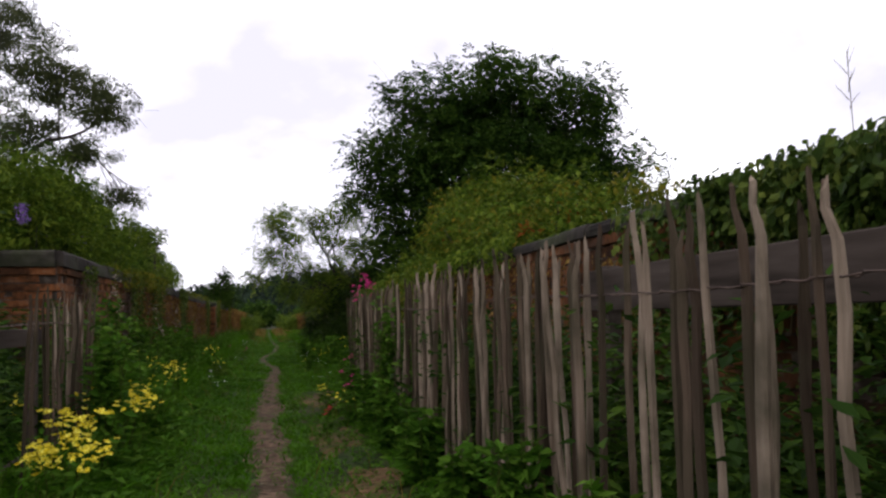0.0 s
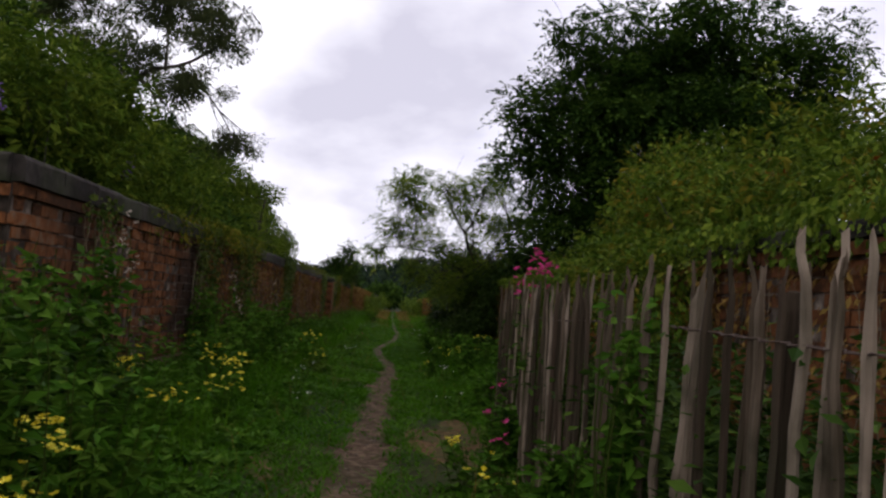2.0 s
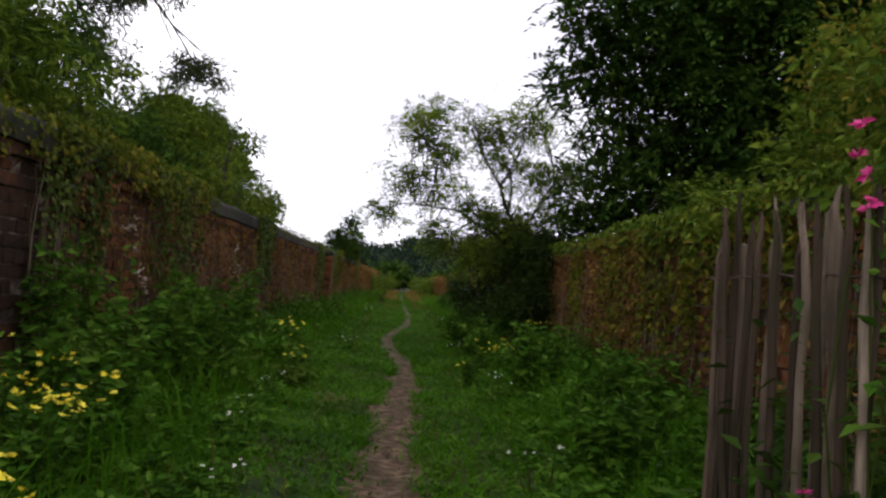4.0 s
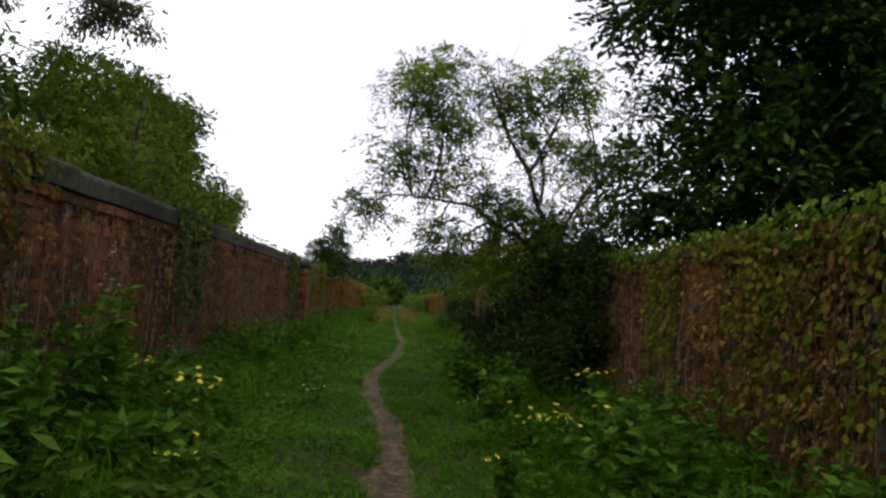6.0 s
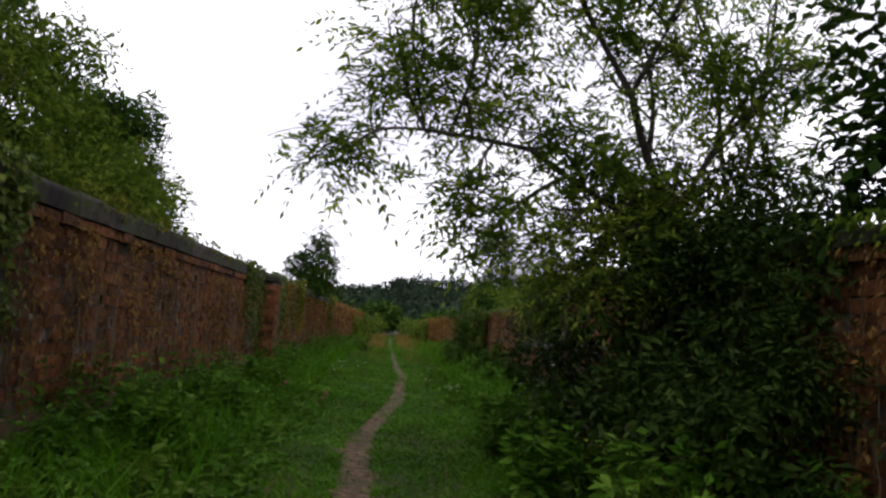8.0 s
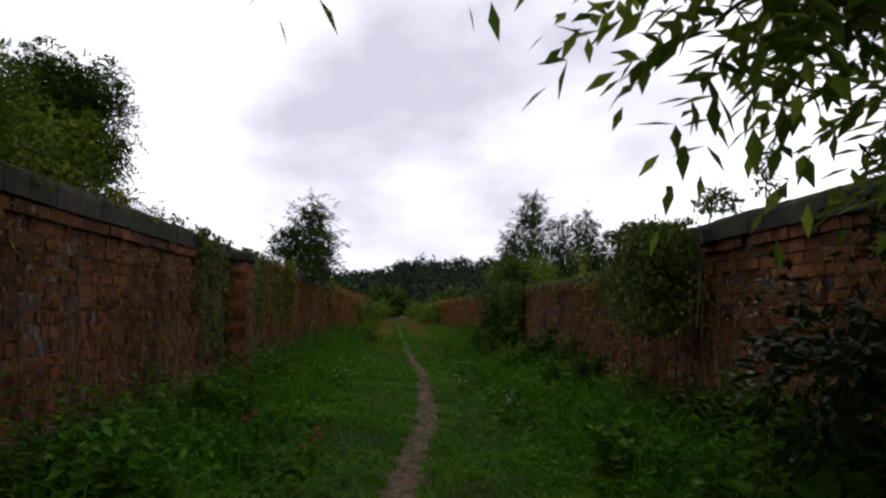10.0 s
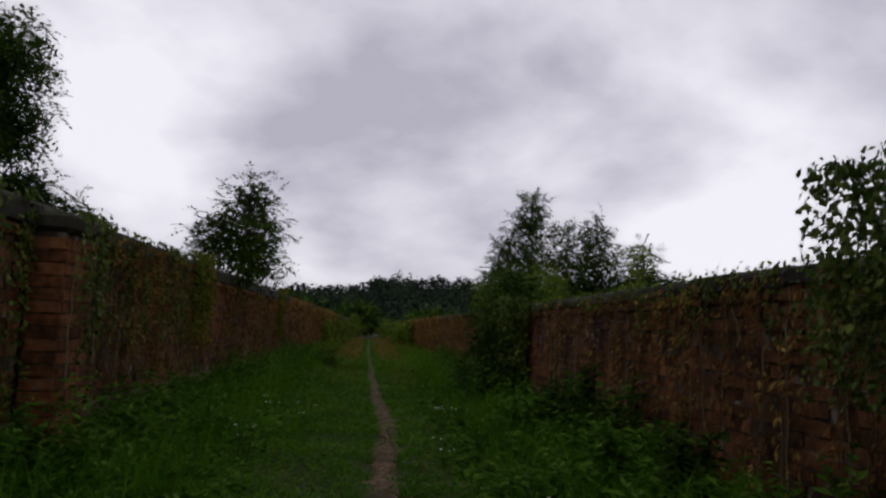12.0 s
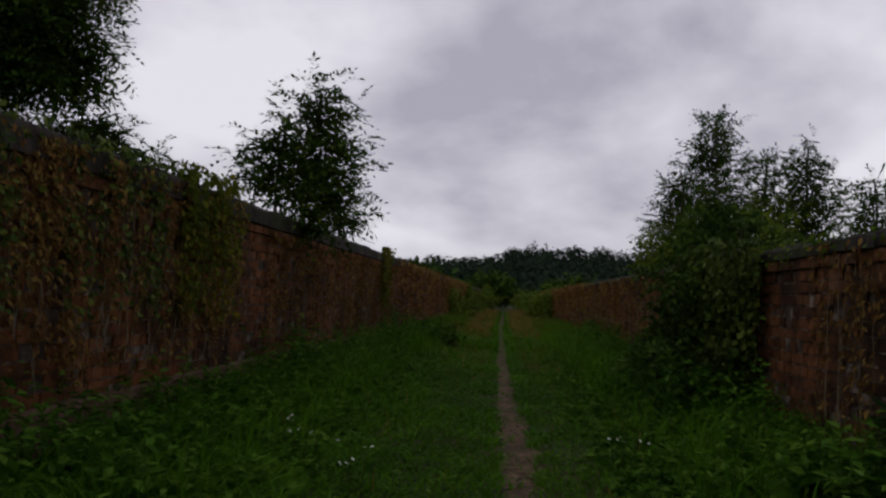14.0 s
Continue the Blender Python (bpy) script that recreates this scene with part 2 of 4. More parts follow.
def sprays(name, blobs, clumps, per, spread, size, mat, parent, droop=0.5, ratio=0.34, shell=0.45, pairs=4):
    """Compound leaves: paired leaflets and one end leaflet along a drooping stalk about three leaflets long."""
    p, c = clumped(blobs, clumps, per, spread, shell)
    n = len(p)
    way = unit(unit(p - c) + rng.normal(size=p.shape) * 0.45 + (0, 0, 0.15))
    stalk = size * 2.9 * rng.uniform(0.7, 1.25, n)
    flat = unit(np.cross(way, rng.normal(size=p.shape) * 0.35 + (0, 0, 1)))
    base, out, ln = [], [], []
    for k in range(pairs + 1):
        s = (k + 0.8) / (pairs + 0.8)
        q = p + way * (stalk * s)[:, None] - np.array((0, 0, 1.0)) * (stalk * droop * s * s)[:, None]
        dirn = way - np.array((0, 0, 1.0)) * droop * 1.6 * s
        for side in ((1, -1) if k < pairs else (0,)):
            base.append(q)
            out.append(unit(dirn * (0.55 if side else 1.0) + flat * side + rng.normal(size=p.shape) * 0.16))
            ln.append(size * rng.uniform(0.75, 1.2, n) * (1.0 - 0.35 * abs(s - 0.55)))
    base, out, ln = np.concatenate(base), np.concatenate(out), np.concatenate(ln)
    face = unit(rng.normal(size=base.shape) * 0.35 + (0, 0, 1))
    v, f = kite_leaves(base, out, ln, ln * ratio, face, 0.15)
    return part_mesh(name, mesh_from(name, v, f, mat), parent)


def tube(lines, sides=6):
    """Tapered tubes along lines of (point, radius): points and four-cornered faces."""
    vs, fs, at = [], [], 0
    ang = np.arange(sides) * 2 * np.pi / sides
    for line in lines:
        p = np.array([q for q, _ in line], float)
        r = np.array([q for _, q in line], float)
        d = unit(np.gradient(p, axis=0))
        ref = np.where(np.abs(d[:, 2:3]) > 0.9, np.array([[1.0, 0, 0]]), np.array([[0, 0, 1.0]]))
        a = unit(np.cross(d, ref))
        b = np.cross(d, a)
        ring = p[:, None] + r[:, None, None] * (np.cos(ang)[None, :, None] * a[:, None] + np.sin(ang)[None, :, None] * b[:, None])
        vs.append(ring.reshape(-1, 3))
        for k in range(len(line) - 1):
            i = np.arange(sides)
            j = (i + 1) % sides
            fs.append(np.stack([i, j, j + sides, i + sides], 1) + at + k * sides)
        at += len(line) * sides
    return np.concatenate(vs), np.concatenate(fs)


def bend(a, b, r0, r1, steps=6, wobble=0.08, sag=0.0):
    a, b = np.array(a, float), np.array(b, float)
    ln = np.linalg.norm(b - a)
    out = []
    off = rng.normal(size=3) * wobble * ln
    for k in range(steps):
        s = k / (steps - 1)
        q = a + (b - a) * s + off * math.sin(math.pi * s) + np.array((0, 0, sag * ln * math.sin(math.pi * s)))
        out.append((q, r0 + (r1 - r0) * s))
    return out


def tube_part(name, lines, mat, parent, sides=6, label=""):
    v, f = tube(lines, sides)
    me = mesh_from(name, v, f, mat)
    me.shade_smooth()
    return part_mesh(name, me, parent, label)


def boxes(lo, hi, jit=0.0):
    """Many boxes at once, from arrays of their low and high corners."""
    lo, hi = np.asarray(lo, float), np.asarray(hi, float)
    n = len(lo)
    corner = np.array([[0, 0, 0], [1, 0, 0], [1, 1, 0], [0, 1, 0], [0, 0, 1], [1, 0, 1], [1, 1, 1], [0, 1, 1]])
    v = lo[:, None] + (hi - lo)[:, None] * corner[None]
    if jit:
        v = v + rng.normal(size=v.shape) * jit
    q = np.array([[0, 3, 2, 1], [4, 5, 6, 7], [0, 1, 5, 4], [1, 2, 6, 5], [2, 3, 7, 6], [3, 0, 4, 7]])
    f = (np.arange(n)[:, None, None] * 8 + q[None]).reshape(-1, 4)
    return v.reshape(-1, 3), f


def box_bm(lo, hi, bevel=0.0):
    bm = bmesh.new()
    bmesh.ops.create_cube(bm, size=1.0)
    lo, hi = Vector(lo), Vector(hi)
    for v in bm.verts:
        v.co = Vector((lo[k] + (v.co[k] + 0.5) * (hi[k] - lo[k]) for k in range(3)))
    if bevel:
        bmesh.ops.bevel(bm, geom=bm.edges[:], offset=bevel, segments=1, affect="EDGES", profile=0.5)
    return bm


# ---- ground ----
PATH_Y = (-8, 2, 5.2, 9, 10, 13.2, 17.7, 20, 22, 24.5, 28.4, 34, 42, 60, 90)
PATH_X = (0.0, 0.0, -0.03, -0.10, -0.05, -0.05, 0.08, 0.05, -0.17, -0.26, 0.10, 0.28, 0.15, 0.0, 0.0)


def path_x(y):
    return np.interp(y, PATH_Y, PATH_X) + 0.012 * np.sin(np.asarray(y) * 1.1)


def bumps(x, y, s):
    return np.sin(x * 1.7 * s + 0.6 * np.sin(y * 0.9 * s)) * np.sin(y * 1.3 * s + 0.8 * np.sin(x * 1.1 * s))


def ground_z(x, y):
    x, y = np.asarray(x, float), np.asarray(y, float)
    off = np.abs(x - path_x(y))
    bank = np.clip((off - 0.3) / 1.6, 0, 1)
    z = 0.10 * bank + 0.022 * bumps(x, y, 1.0) * np.clip(off / 0.5, 0, 1) + 0.008 * bumps(x, y, 4.3) - 0.02 * np.clip(1 - off / 0.25, 0, 1)
    return np.where(np.abs(x) > 6, 0.1, z)


gx = np.concatenate([[-900, -300, -100, -40, -15, -8], np.arange(-5.5, -2.5, 0.5), np.arange(-2.4, 2.41, 0.08), np.arange(3, 6, 0.5), [8, 15, 40, 100, 300, 900]])
gy = np.concatenate([[-300, -60, -20, -8], np.arange(-4, 48, 0.1), np.arange(48, 90, 2.0), [100, 140, 200, 300, 500, 1500]])
GX, GY = np.meshgrid(gx, gy, indexing="ij")
gv = np.stack([GX, GY, ground_z(GX, GY)], -1).reshape(-1, 3)
ii, jj = np.meshgrid(np.arange(len(gx) - 1), np.arange(len(gy) - 1), indexing="ij")
g0 = (ii * len(gy) + jj).ravel()
gf = np.stack([g0, g0 + len(gy), g0 + len(gy) + 1, g0 + 1], 1)
g_me = mesh_from("ground", gv, gf, M_ground)
g_me.shade_smooth()
tagged(new("ground", g_me), "rough dark turf over soil between brick parapets", "ground", kind="structure")

# trodden path, a thin ragged strip
py = np.arange(-6, 85, 0.08)
cols = 9
half = np.interp(py, (0, 6, 9, 12, 14, 18, 24, 40, 85), (0.19, 0.20, 0.25, 0.28, 0.21, 0.17, 0.16, 0.13, 0.06)) * (1 + 0.2 * np.sin(py * 0.9) + 0.22 * np.sin(py * 2.9 + 1) + 0.14 * np.sin(py * 9.1)) + rng.normal(size=len(py)) * 0.035
cx = path_x(py)
pv = []
for k in range(cols):
    s = -1 + 2 * k / (cols - 1)
    x = cx + s * half * (1.25 if k in (0, cols - 1) else 1) + rng.normal(size=len(py)) * 0.008
    z = ground_z(x, py) + 0.007 + 0.006 * bumps(x, py, 9.0) * (abs(s) < 0.9) - (0.025 if k in (0, cols - 1) else 0)
    pv.append(np.stack([x, py, z], -1))
pv = np.stack(pv, 0).reshape(-1, 3)
ii, jj = np.meshgrid(np.arange(cols - 1), np.arange(len(py) - 1), indexing="ij")
p0 = (ii * len(py) + jj).ravel()
p_me = mesh_from("path", pv, np.stack([p0, p0 + len(py), p0 + len(py) + 1, p0 + 1], 1), M_path)
p_me.shade_smooth()
tagged(new("path", p_me), "narrow trodden earth path with worn bare soil", "path", kind="structure")

for bx, by, ax_, ay_ in ((0.68, 11.1, 0.42, 1.5), (0.5, 7.6, 0.26, 1.0), (0.55, 5.0, 0.25, 1.0), (-0.75, 9.6, 0.22, 0.5), (-0.5, 15.6, 0.15, 0.5)):
    ring = np.arange(28) * 2 * np.pi / 28
    rows_ = []
    for q in (0.02, 0.35, 0.65, 0.85, 1.0):
        wob = 1 + 0.22 * np.sin(ring * 3 + by) + 0.16 * np.sin(ring * 5 + bx * 9) + 0.14 * rng.normal(size=28) * q
        ex, ey = bx + q * ax_ * wob * np.cos(ring), by + q * ay_ * wob * np.sin(ring)
        rows_.append(np.stack([ex, ey, ground_z(ex, ey) + (0.008 if q < 0.9 else -0.01)], -1))
    k_ = np.arange(28)
    fs_ = np.concatenate([np.stack([k_ + 28 * r, (k_ + 1) % 28 + 28 * r, (k_ + 1) % 28 + 28 * r + 28, k_ + 28 * r + 28], 1) for r in range(4)])
    tagged(new("bare_earth", mesh_from("bare_earth", np.concatenate(rows_), fs_, M_bare)), "worn bare earth with withered grass", "ground", kind="structure")

n = 2600
sy = rng.uniform(0, 45, n)
sx = path_x(sy) + rng.normal(size=n) * 0.14
sr = rng.uniform(0.004, 0.014, n)[:, None] * np.array([1.3, 1, 0.6])
sc = np.stack([sx, sy, ground_z(sx, sy) + 0.006], -1)
octa = np.array([[1, 0, 0], [0, 1, 0], [-1, 0, 0], [0, -1, 0], [0, 0, 1], [0, 0, -1]], float)
of = np.array([[0, 1, 4], [1, 2, 4], [2, 3, 4], [3, 0, 4], [1, 0, 5], [2, 1, 5], [3, 2, 5], [0, 3, 5]])
tagged(new("path_stones", mesh_from("path_stones", (sc[:, None] + sr[:, None] * octa).reshape(-1, 3),
       (np.arange(n)[:, None, None] * 6 + of).reshape(-1, 3), M_pebble)), "small loose stones on the trodden path", "stones", kind="stuff")


def blades(name, x, y, h, width, mat, label, lean=0.5):
    """Grass blades of two bent pieces each."""
    n = len(x)
    b = np.stack([x, y, ground_z(x, y) - 0.01], -1)
    a = rng.uniform(0, 2 * np.pi, n)
    side = np.stack([np.cos(a), np.sin(a), np.zeros(n)], -1) * np.broadcast_to(width, n)[:, None] * 0.5
    tilt = rng.normal(size=(n, 3)) * lean * (1, 1, 0)
    up = np.array([0, 0, 1.0])
    h = h[:, None]
    m = b + up * h * 0.6 + tilt * h * 0.3
    t = b + up * h * 0.92 + tilt * h * 1.0
    v = np.stack([b - side, b + side, m + side * 0.8, m - side * 0.8, t + side * 0.15, t - side * 0.15], 1).reshape(-1, 3)
    f = (np.arange(n)[:, None, None] * 6 + np.array([[0, 1, 2, 3], [3, 2, 4, 5]])).reshape(-1, 4)
    return tagged(new(name, mesh_from(name, v, f, mat)), label, "grass", kind="stuff")


def scatter(n, x0, x1, y0, y1):
    return rng.uniform(x0, x1, n), rng.uniform(y0, y1, n)


def patchy(x, y):
    return 0.5 + 0.5 * np.sin(x * 2.1 + 1.7 * np.sin(y * 0.8)) * np.sin(y * 1.7 + 1.3 * np.sin(x * 1.9))


x, y = scatter(240000, -2.1, 2.2, -1, 52)
off = np.abs(x - path_x(y))
bare = np.exp(-((x - 0.62) / 0.36) ** 2) * np.where((y > 9.2) & (y < 12.4), 1.25, 1.0) * (y < 12.5)
keep = (rng.random(len(x)) < np.clip((off - 0.05) / 0.17, np.where(y > 24, 0.12, 0.07), 1) * np.where(off < 0.3, 0.35 + 0.9 * (patchy(x * 3.1, y * 2.3) > 0.4), 1)) & (rng.random(len(x)) > 0.95 * bare * ((patchy(x, y) > 0.35) | (y > 9.4)))
x, y, off = x[keep], y[keep], off[keep]
h = rng.uniform(0.025, 0.07, len(x)) * (1 + 1.7 * np.clip((off - 0.6) / 0.9, 0, 1)) * (0.6 + 0.8 * patchy(x, y))
blades("grass", x, y, h, rng.uniform(0.008, 0.016, len(x)), M_grass, "short uneven green grass beside the path", 1.0)
x, y = scatter(16000, -2.0, 2.1, -1, 60)
off = np.abs(x - path_x(y))
keep = (off > 0.25) & (rng.random(len(x)) < 0.07 + 0.55 * (y > 40))
x, y = x[keep], y[keep]
blades("dry_grass", x, y, rng.uniform(0.06, 0.3, len(x)), 0.006, M_straw, "dry straw-coloured grass stalks among the turf", 0.4)
n = 26000
y = rng.uniform(-1, 62, n)
x = path_x(y) + rng.choice((-1, 1), n) * (np.interp(y, (0, 13, 19, 62), (0.15, 0.15, 0.125, 0.06)) + np.abs(rng.normal(size=n)) * 0.09)
keep = patchy(x * 2.3, y * 3.0) > 0.38
x, y = x[keep], y[keep]
blades("verge_grass", x, y, rng.uniform(0.03, 0.085, len(x)), rng.uniform(0.007, 0.014, len(x)), M_grass, "ragged tufts of grass fringing the path", 1.3)
x, y = scatter(42000, -2.1, 2.2, 46, 92)
keep = np.abs(x - path_x(y)) > 0.12
x, y = x[keep], y[keep]
blades("rank_grass", x, y, rng.uniform(0.06, 0.22, len(x)), 0.024, M_grass, "rank green grass towards the end of the path", 0.8)
x, y = scatter(9000, -2.0, 2.1, 50, 92)
keep = np.abs(x - path_x(y)) > 0.3
x, y = x[keep], y[keep]
blades("dry_grass", x, y, rng.uniform(0.15, 0.4, len(x)), 0.016, M_straw, "tawny dry grass towards the end of the path", 0.5)
x, y = scatter(26000, 0, 1, -1, 60)
x = np.where(rng.random(len(x)) < 0.5, -2.05 + 1.0 * x ** 1.5, 2.15 - 1.1 * x ** 1.5)
blades("tall_grass", x, y, rng.uniform(0.18, 0.5, len(x)), rng.uniform(0.006, 0.012, len(x)), M_grass, "tall rank grass along the foot of the walls", 0.45)


# ---- brick parapets ----
COURSE = 0.0785


def wall(name, side, x, y0, y1, top, ledge, label, single=None, cope=0.16, bond=0.237):
    """A parapet whose face looks at the path: core, plinth, bricks and coping stones. side: -1 stands on the west, +1 on the east."""
    base, crest = -0.2, top - cope
    xf = x
    lo, hi = sorted((xf + side * 0.008, xf + side * 0.36))
    bm = box_bm((lo, y0, base), (hi, y1, crest))
    me = bpy.data.meshes.new(name)
    bm.to_mesh(me)
    bm.free()
    me.materials.append(M_mortar)
    core = tagged(new(name, me), label, "wall", kind="structure")
    a, b = sorted((xf - side * 0.045, xf + side * 0.011))
    part("plinth", box_bm((a, y0, base), (b, y1, ledge), 0.008), M_ledge, core, "worn projecting brick plinth with a pale ledge")
    lows, highs = [], []
    rows = int((crest - ledge) / COURSE)
    step = (crest - ledge) / rows
    for r in range(rows):
        header = r % 2
        w = bond / 2 if header else bond
        count = int((y1 - y0) / w)
        yy = y0 + (np.arange(count) + (0.25 if header else 0.0)) * w
        yy = yy[yy + w < y1]
        gone = rng.random(len(yy)) < 0.012
        yy = yy[~gone]
        proud = rng.normal(size=len(yy)) * 0.006 + (0.028 if r == rows - 1 else 0.008 if r == rows - 3 else 0.0)
        face = xf - side * proud
        inner = np.full(len(yy), xf + side * 0.02)
        z0 = ledge + r * step + 0.005 + rng.normal(size=len(yy)) * 0.0015
        lows.append(np.stack([np.minimum(face, inner), yy + 0.0012, z0], -1))
        highs.append(np.stack([np.maximum(face, inner), yy + w - 0.0012, z0 + step - 0.013], -1))
    lows, highs = np.concatenate(lows), np.concatenate(highs)
    mask = np.zeros(len(lows), bool)
    if single:
        mask = (lows[:, 1] > single[0]) & (lows[:, 1] < single[1])
    v, f = boxes(lows[~mask], highs[~mask], 0.003)
    far = part_mesh("brickwork", mesh_from("brickwork", v, f, M_brick), core, "weathered red bricks in English bond")
    far["kind"] = "stuff"
    # coping stones with a sloped, rounded back
    ln = 0.62
    yy = y0
    while yy < y1 - 0.05:
        e = min(yy + ln * rng.uniform(0.9, 1.1), y1)
        bm = box_bm((xf - side * 0.05 if side > 0 else xf - 0.40, yy + 0.004, crest + 0.002),
                    (xf + 0.40 if side > 0 else xf + 0.05, e - 0.004, top + rng.normal() * 0.006))
        ridge = [ed for ed in bm.edges if all(q.co.z > crest + 0.05 for q in ed.verts) and abs(ed.verts[0].co.x - ed.verts[1].co.x) < 1e-4]
        bmesh.ops.bevel(bm, geom=ridge, offset=0.045, segments=3, affect="EDGES", profile=0.5)
        for q in bm.verts:
            q.co += Vector((rng.normal() * 0.003, rng.normal() * 0.003, rng.normal() * 0.003))
        part("coping_stone", bm, M_coping, core)
        yy = e
    return core, lows[mask], highs[mask]


LABEL_W = "weathered red brick parapet with sooty stone coping"
SINGLE = []
SINGLE.append(wall("wall_west", -1, -2.1, 8.9, 130.0, 1.79, 0.43, LABEL_W, (9.7, 13.0)))
SINGLE.append(wall("wall_east_near", 1, 2.2, -3.0, 23.0, 1.69, 0.22, "red brick parapet half hidden by dead creeper", (17.6, 20.2), cope=0.09))
SINGLE.append(wall("wall_east_bay", 1, 2.2, 23.0, 27.7, 1.78, 0.2, "taller stretch of dark red brick parapet under ivy", (24.9, 26.7)))
SINGLE.append(wall("wall_east_far", 1, 2.2, 27.7, 130.0, 1.53, 0.2, "low red brick parapet with worn coping", cope=0.1))


wing = wall("wall_wing", 1, 0.0, 0.0, 3.2, 1.785, 0.43, "return wing of the red brick parapet")[0]
wing.matrix_basis = pose(-2.118, 8.885, 0, 0, 0, 90)


def pier(y, x0, x1, top, label):
    me = bpy.data.meshes.new("wall_pier")
    bm = box_bm((x0, y, -0.2), (x1 - 0.012, y + 0.55, top))
    bm.to_mesh(me)
    bm.free()
    me.materials.append(M_mortar)
    core = tagged(new("wall_pier", me), label, "wall", kind="structure")
    lows, highs = [], []
    for r in range(int(top / COURSE)):
        for s in range(3):
            a = y + s * 0.183 + 0.004
            lows.append((x1 - 0.03, a, r * COURSE + 0.004))
            highs.append((x1 + rng.normal() * 0.003, a + 0.175, r * COURSE + COURSE - 0.006))
        lows.append((x0 + 0.01, y - 0.012, r * COURSE + 0.004))
        highs.append((x1 - 0.005, y + 0.02, r * COURSE + COURSE - 0.006))
    v, f = boxes(lows, highs, 0.0018)
    part_mesh("brickwork", mesh_from("brickwork", v, f, M_brick), core)
    part("capstone", box_bm((x0 - 0.005, y - 0.03, top + 0.002), (x1 + 0.03, y + 0.58, top + 0.13), 0.03), M_coping, core, "sooty stone cap")


pier(30.2, -2.08, -1.86, 1.6, "red brick pier projecting from the parapet")


# ---- chestnut paling fences ----
def paling_mesh(seed):
    """A cleft stake: uneven wedge section, tapering to a blunt or split point."""
    r = np.random.default_rng(seed)
    h, w, d = 1.38 + r.normal() * 0.015, r.uniform(0.016, 0.036), r.uniform(0.013, 0.024)
    bm = bmesh.new()
    rings = []
    prof = [(-0.5, -0.35), (0.0, -0.5), (0.5, -0.3), (0.45, 0.3), (0.0, 0.5), (-0.5, 0.35)]
    wob = r.normal(size=(9, 2)) * 0.0045 + np.outer(np.sin(np.linspace(0, r.uniform(1.5, 4.5), 9)), r.normal(size=2) * 0.012)
    for k, s in enumerate((0, 0.18, 0.36, 0.52, 0.68, 0.82, 0.92, 0.965, 1.0)):
        taper = 1.0 if s < 0.9 else (0.85 if s < 0.95 else 0.62 if s < 0.99 else r.uniform(0.18, 0.6))
        ring = []
        for px, py_ in prof:
            q = r.normal(size=2) * 0.002
            ring.append(bm.verts.new((px * d * taper + wob[k, 0] + q[0], py_ * w * taper + wob[k, 1] + q[1], s * h + (r.normal() * 0.012 if s == 1 else 0))))
        rings.append(ring)
    for a, b in zip(rings, rings[1:]):
        for k in range(6):
            bm.faces.new((a[k], a[(k + 1) % 6], b[(k + 1) % 6], b[k]))
    bm.faces.new(rings[-1])
    bm.faces.new(rings[0][::-1])
    me = bpy.data.meshes.new("pale")
    bm.to_mesh(me)
    bm.free()
    me.materials.append(M_pale)
    return me


PALES = [paling_mesh(k) for k in range(22)]


def pale_row(fence, x, ys, top, leans=0.02):
    fx, fy = fence.location.x, fence.location.y
    for y in ys:
        ob = new("pale", PALES[int(rng.integers(len(PALES)))])
        ob.parent = fence
        ob.matrix_basis = pose(x - fx + rng.normal() * 0.012, y - fy, top - 1.38 + rng.normal() * 0.026,
                               math.degrees(rng.normal() * leans), math.degrees(rng.normal() * leans * 0.7), rng.choice((0, 180)) + rng.normal() * 14)


def wire_lines(x, y0, y1, z):
    ys = np.arange(y0, y1 + 0.04, 0.05)
    out = []
    for s in (1, -1):
        out.append([((x + s * 0.019 * math.sin(k * 1.9) - 0.0, yv, z + 0.004 * math.cos(k * 2.3) - 0.012 * math.sin(k * 0.09)), 0.0022) for k, yv in enumerate(ys)])
    return out


def post(fence, x, y, h):
    v, f = tube([[((x, y, -0.2), 0.034), ((x + 0.004, y, h * 0.5), 0.032), ((x, y + 0.006, h - 0.05), 0.03), ((x, y, h), 0.018), ((x, y, h + 0.004), 0.002)]], 9)
    part_mesh("post", mesh_from("post", v, f, M_pale), fence, "rounded wooden fence post")


east = thing("paling_fence", (1.0, 0.4, 0), "weathered cleft chestnut paling fence wired in a row", "fence")
ys = []
yv = 1.18
while yv < 11.15:
    ys.append(yv)
    yv += rng.uniform(0.040, 0.062) if yv > 8.6 else rng.uniform(0.05, 0.095) if yv > 2.4 else rng.uniform(0.08, 0.12)
pale_row(east, 1.0, ys, 1.31, 0.022)
for yv, lean, roll_ in ((1.36, 9, 3), (1.62, 7, -2), (2.75, -5, 2), (3.9, 4, -3), (5.3, -4, 2), (6.7, 5, 2)):
    ob = new("pale", PALES[int(rng.integers(len(PALES)))])
    ob.parent = east
    ob.matrix_basis = pose(-0.035, yv - 0.4, -0.08, lean, roll_, rng.normal() * 10)
for z in (1.12, 0.35):
    tube_part("wire", wire_lines(1.0, 1.1, 11.2, z), M_wire, east, 4, "twisted rusty wire")
for yv in (3.6, 6.1, 8.6, 11.1):
    post(east, 1.065, yv, 1.24)
west = thing("paling_fence", (-1.35, 3.2, 0), "short grey chestnut paling fence grown over by weeds", "fence")
pale_row(west, -1.35, [3.0, 3.25, 3.55, 3.83, 4.2, 4.26, 4.7, 5.05, 5.4, 5.48, 5.57, 5.64, 5.72, 5.80, 5.87, 5.95, 6.03, 6.12, 6.2, 6.28, 6.37, 6.46, 6.55], 1.25, 0.03)
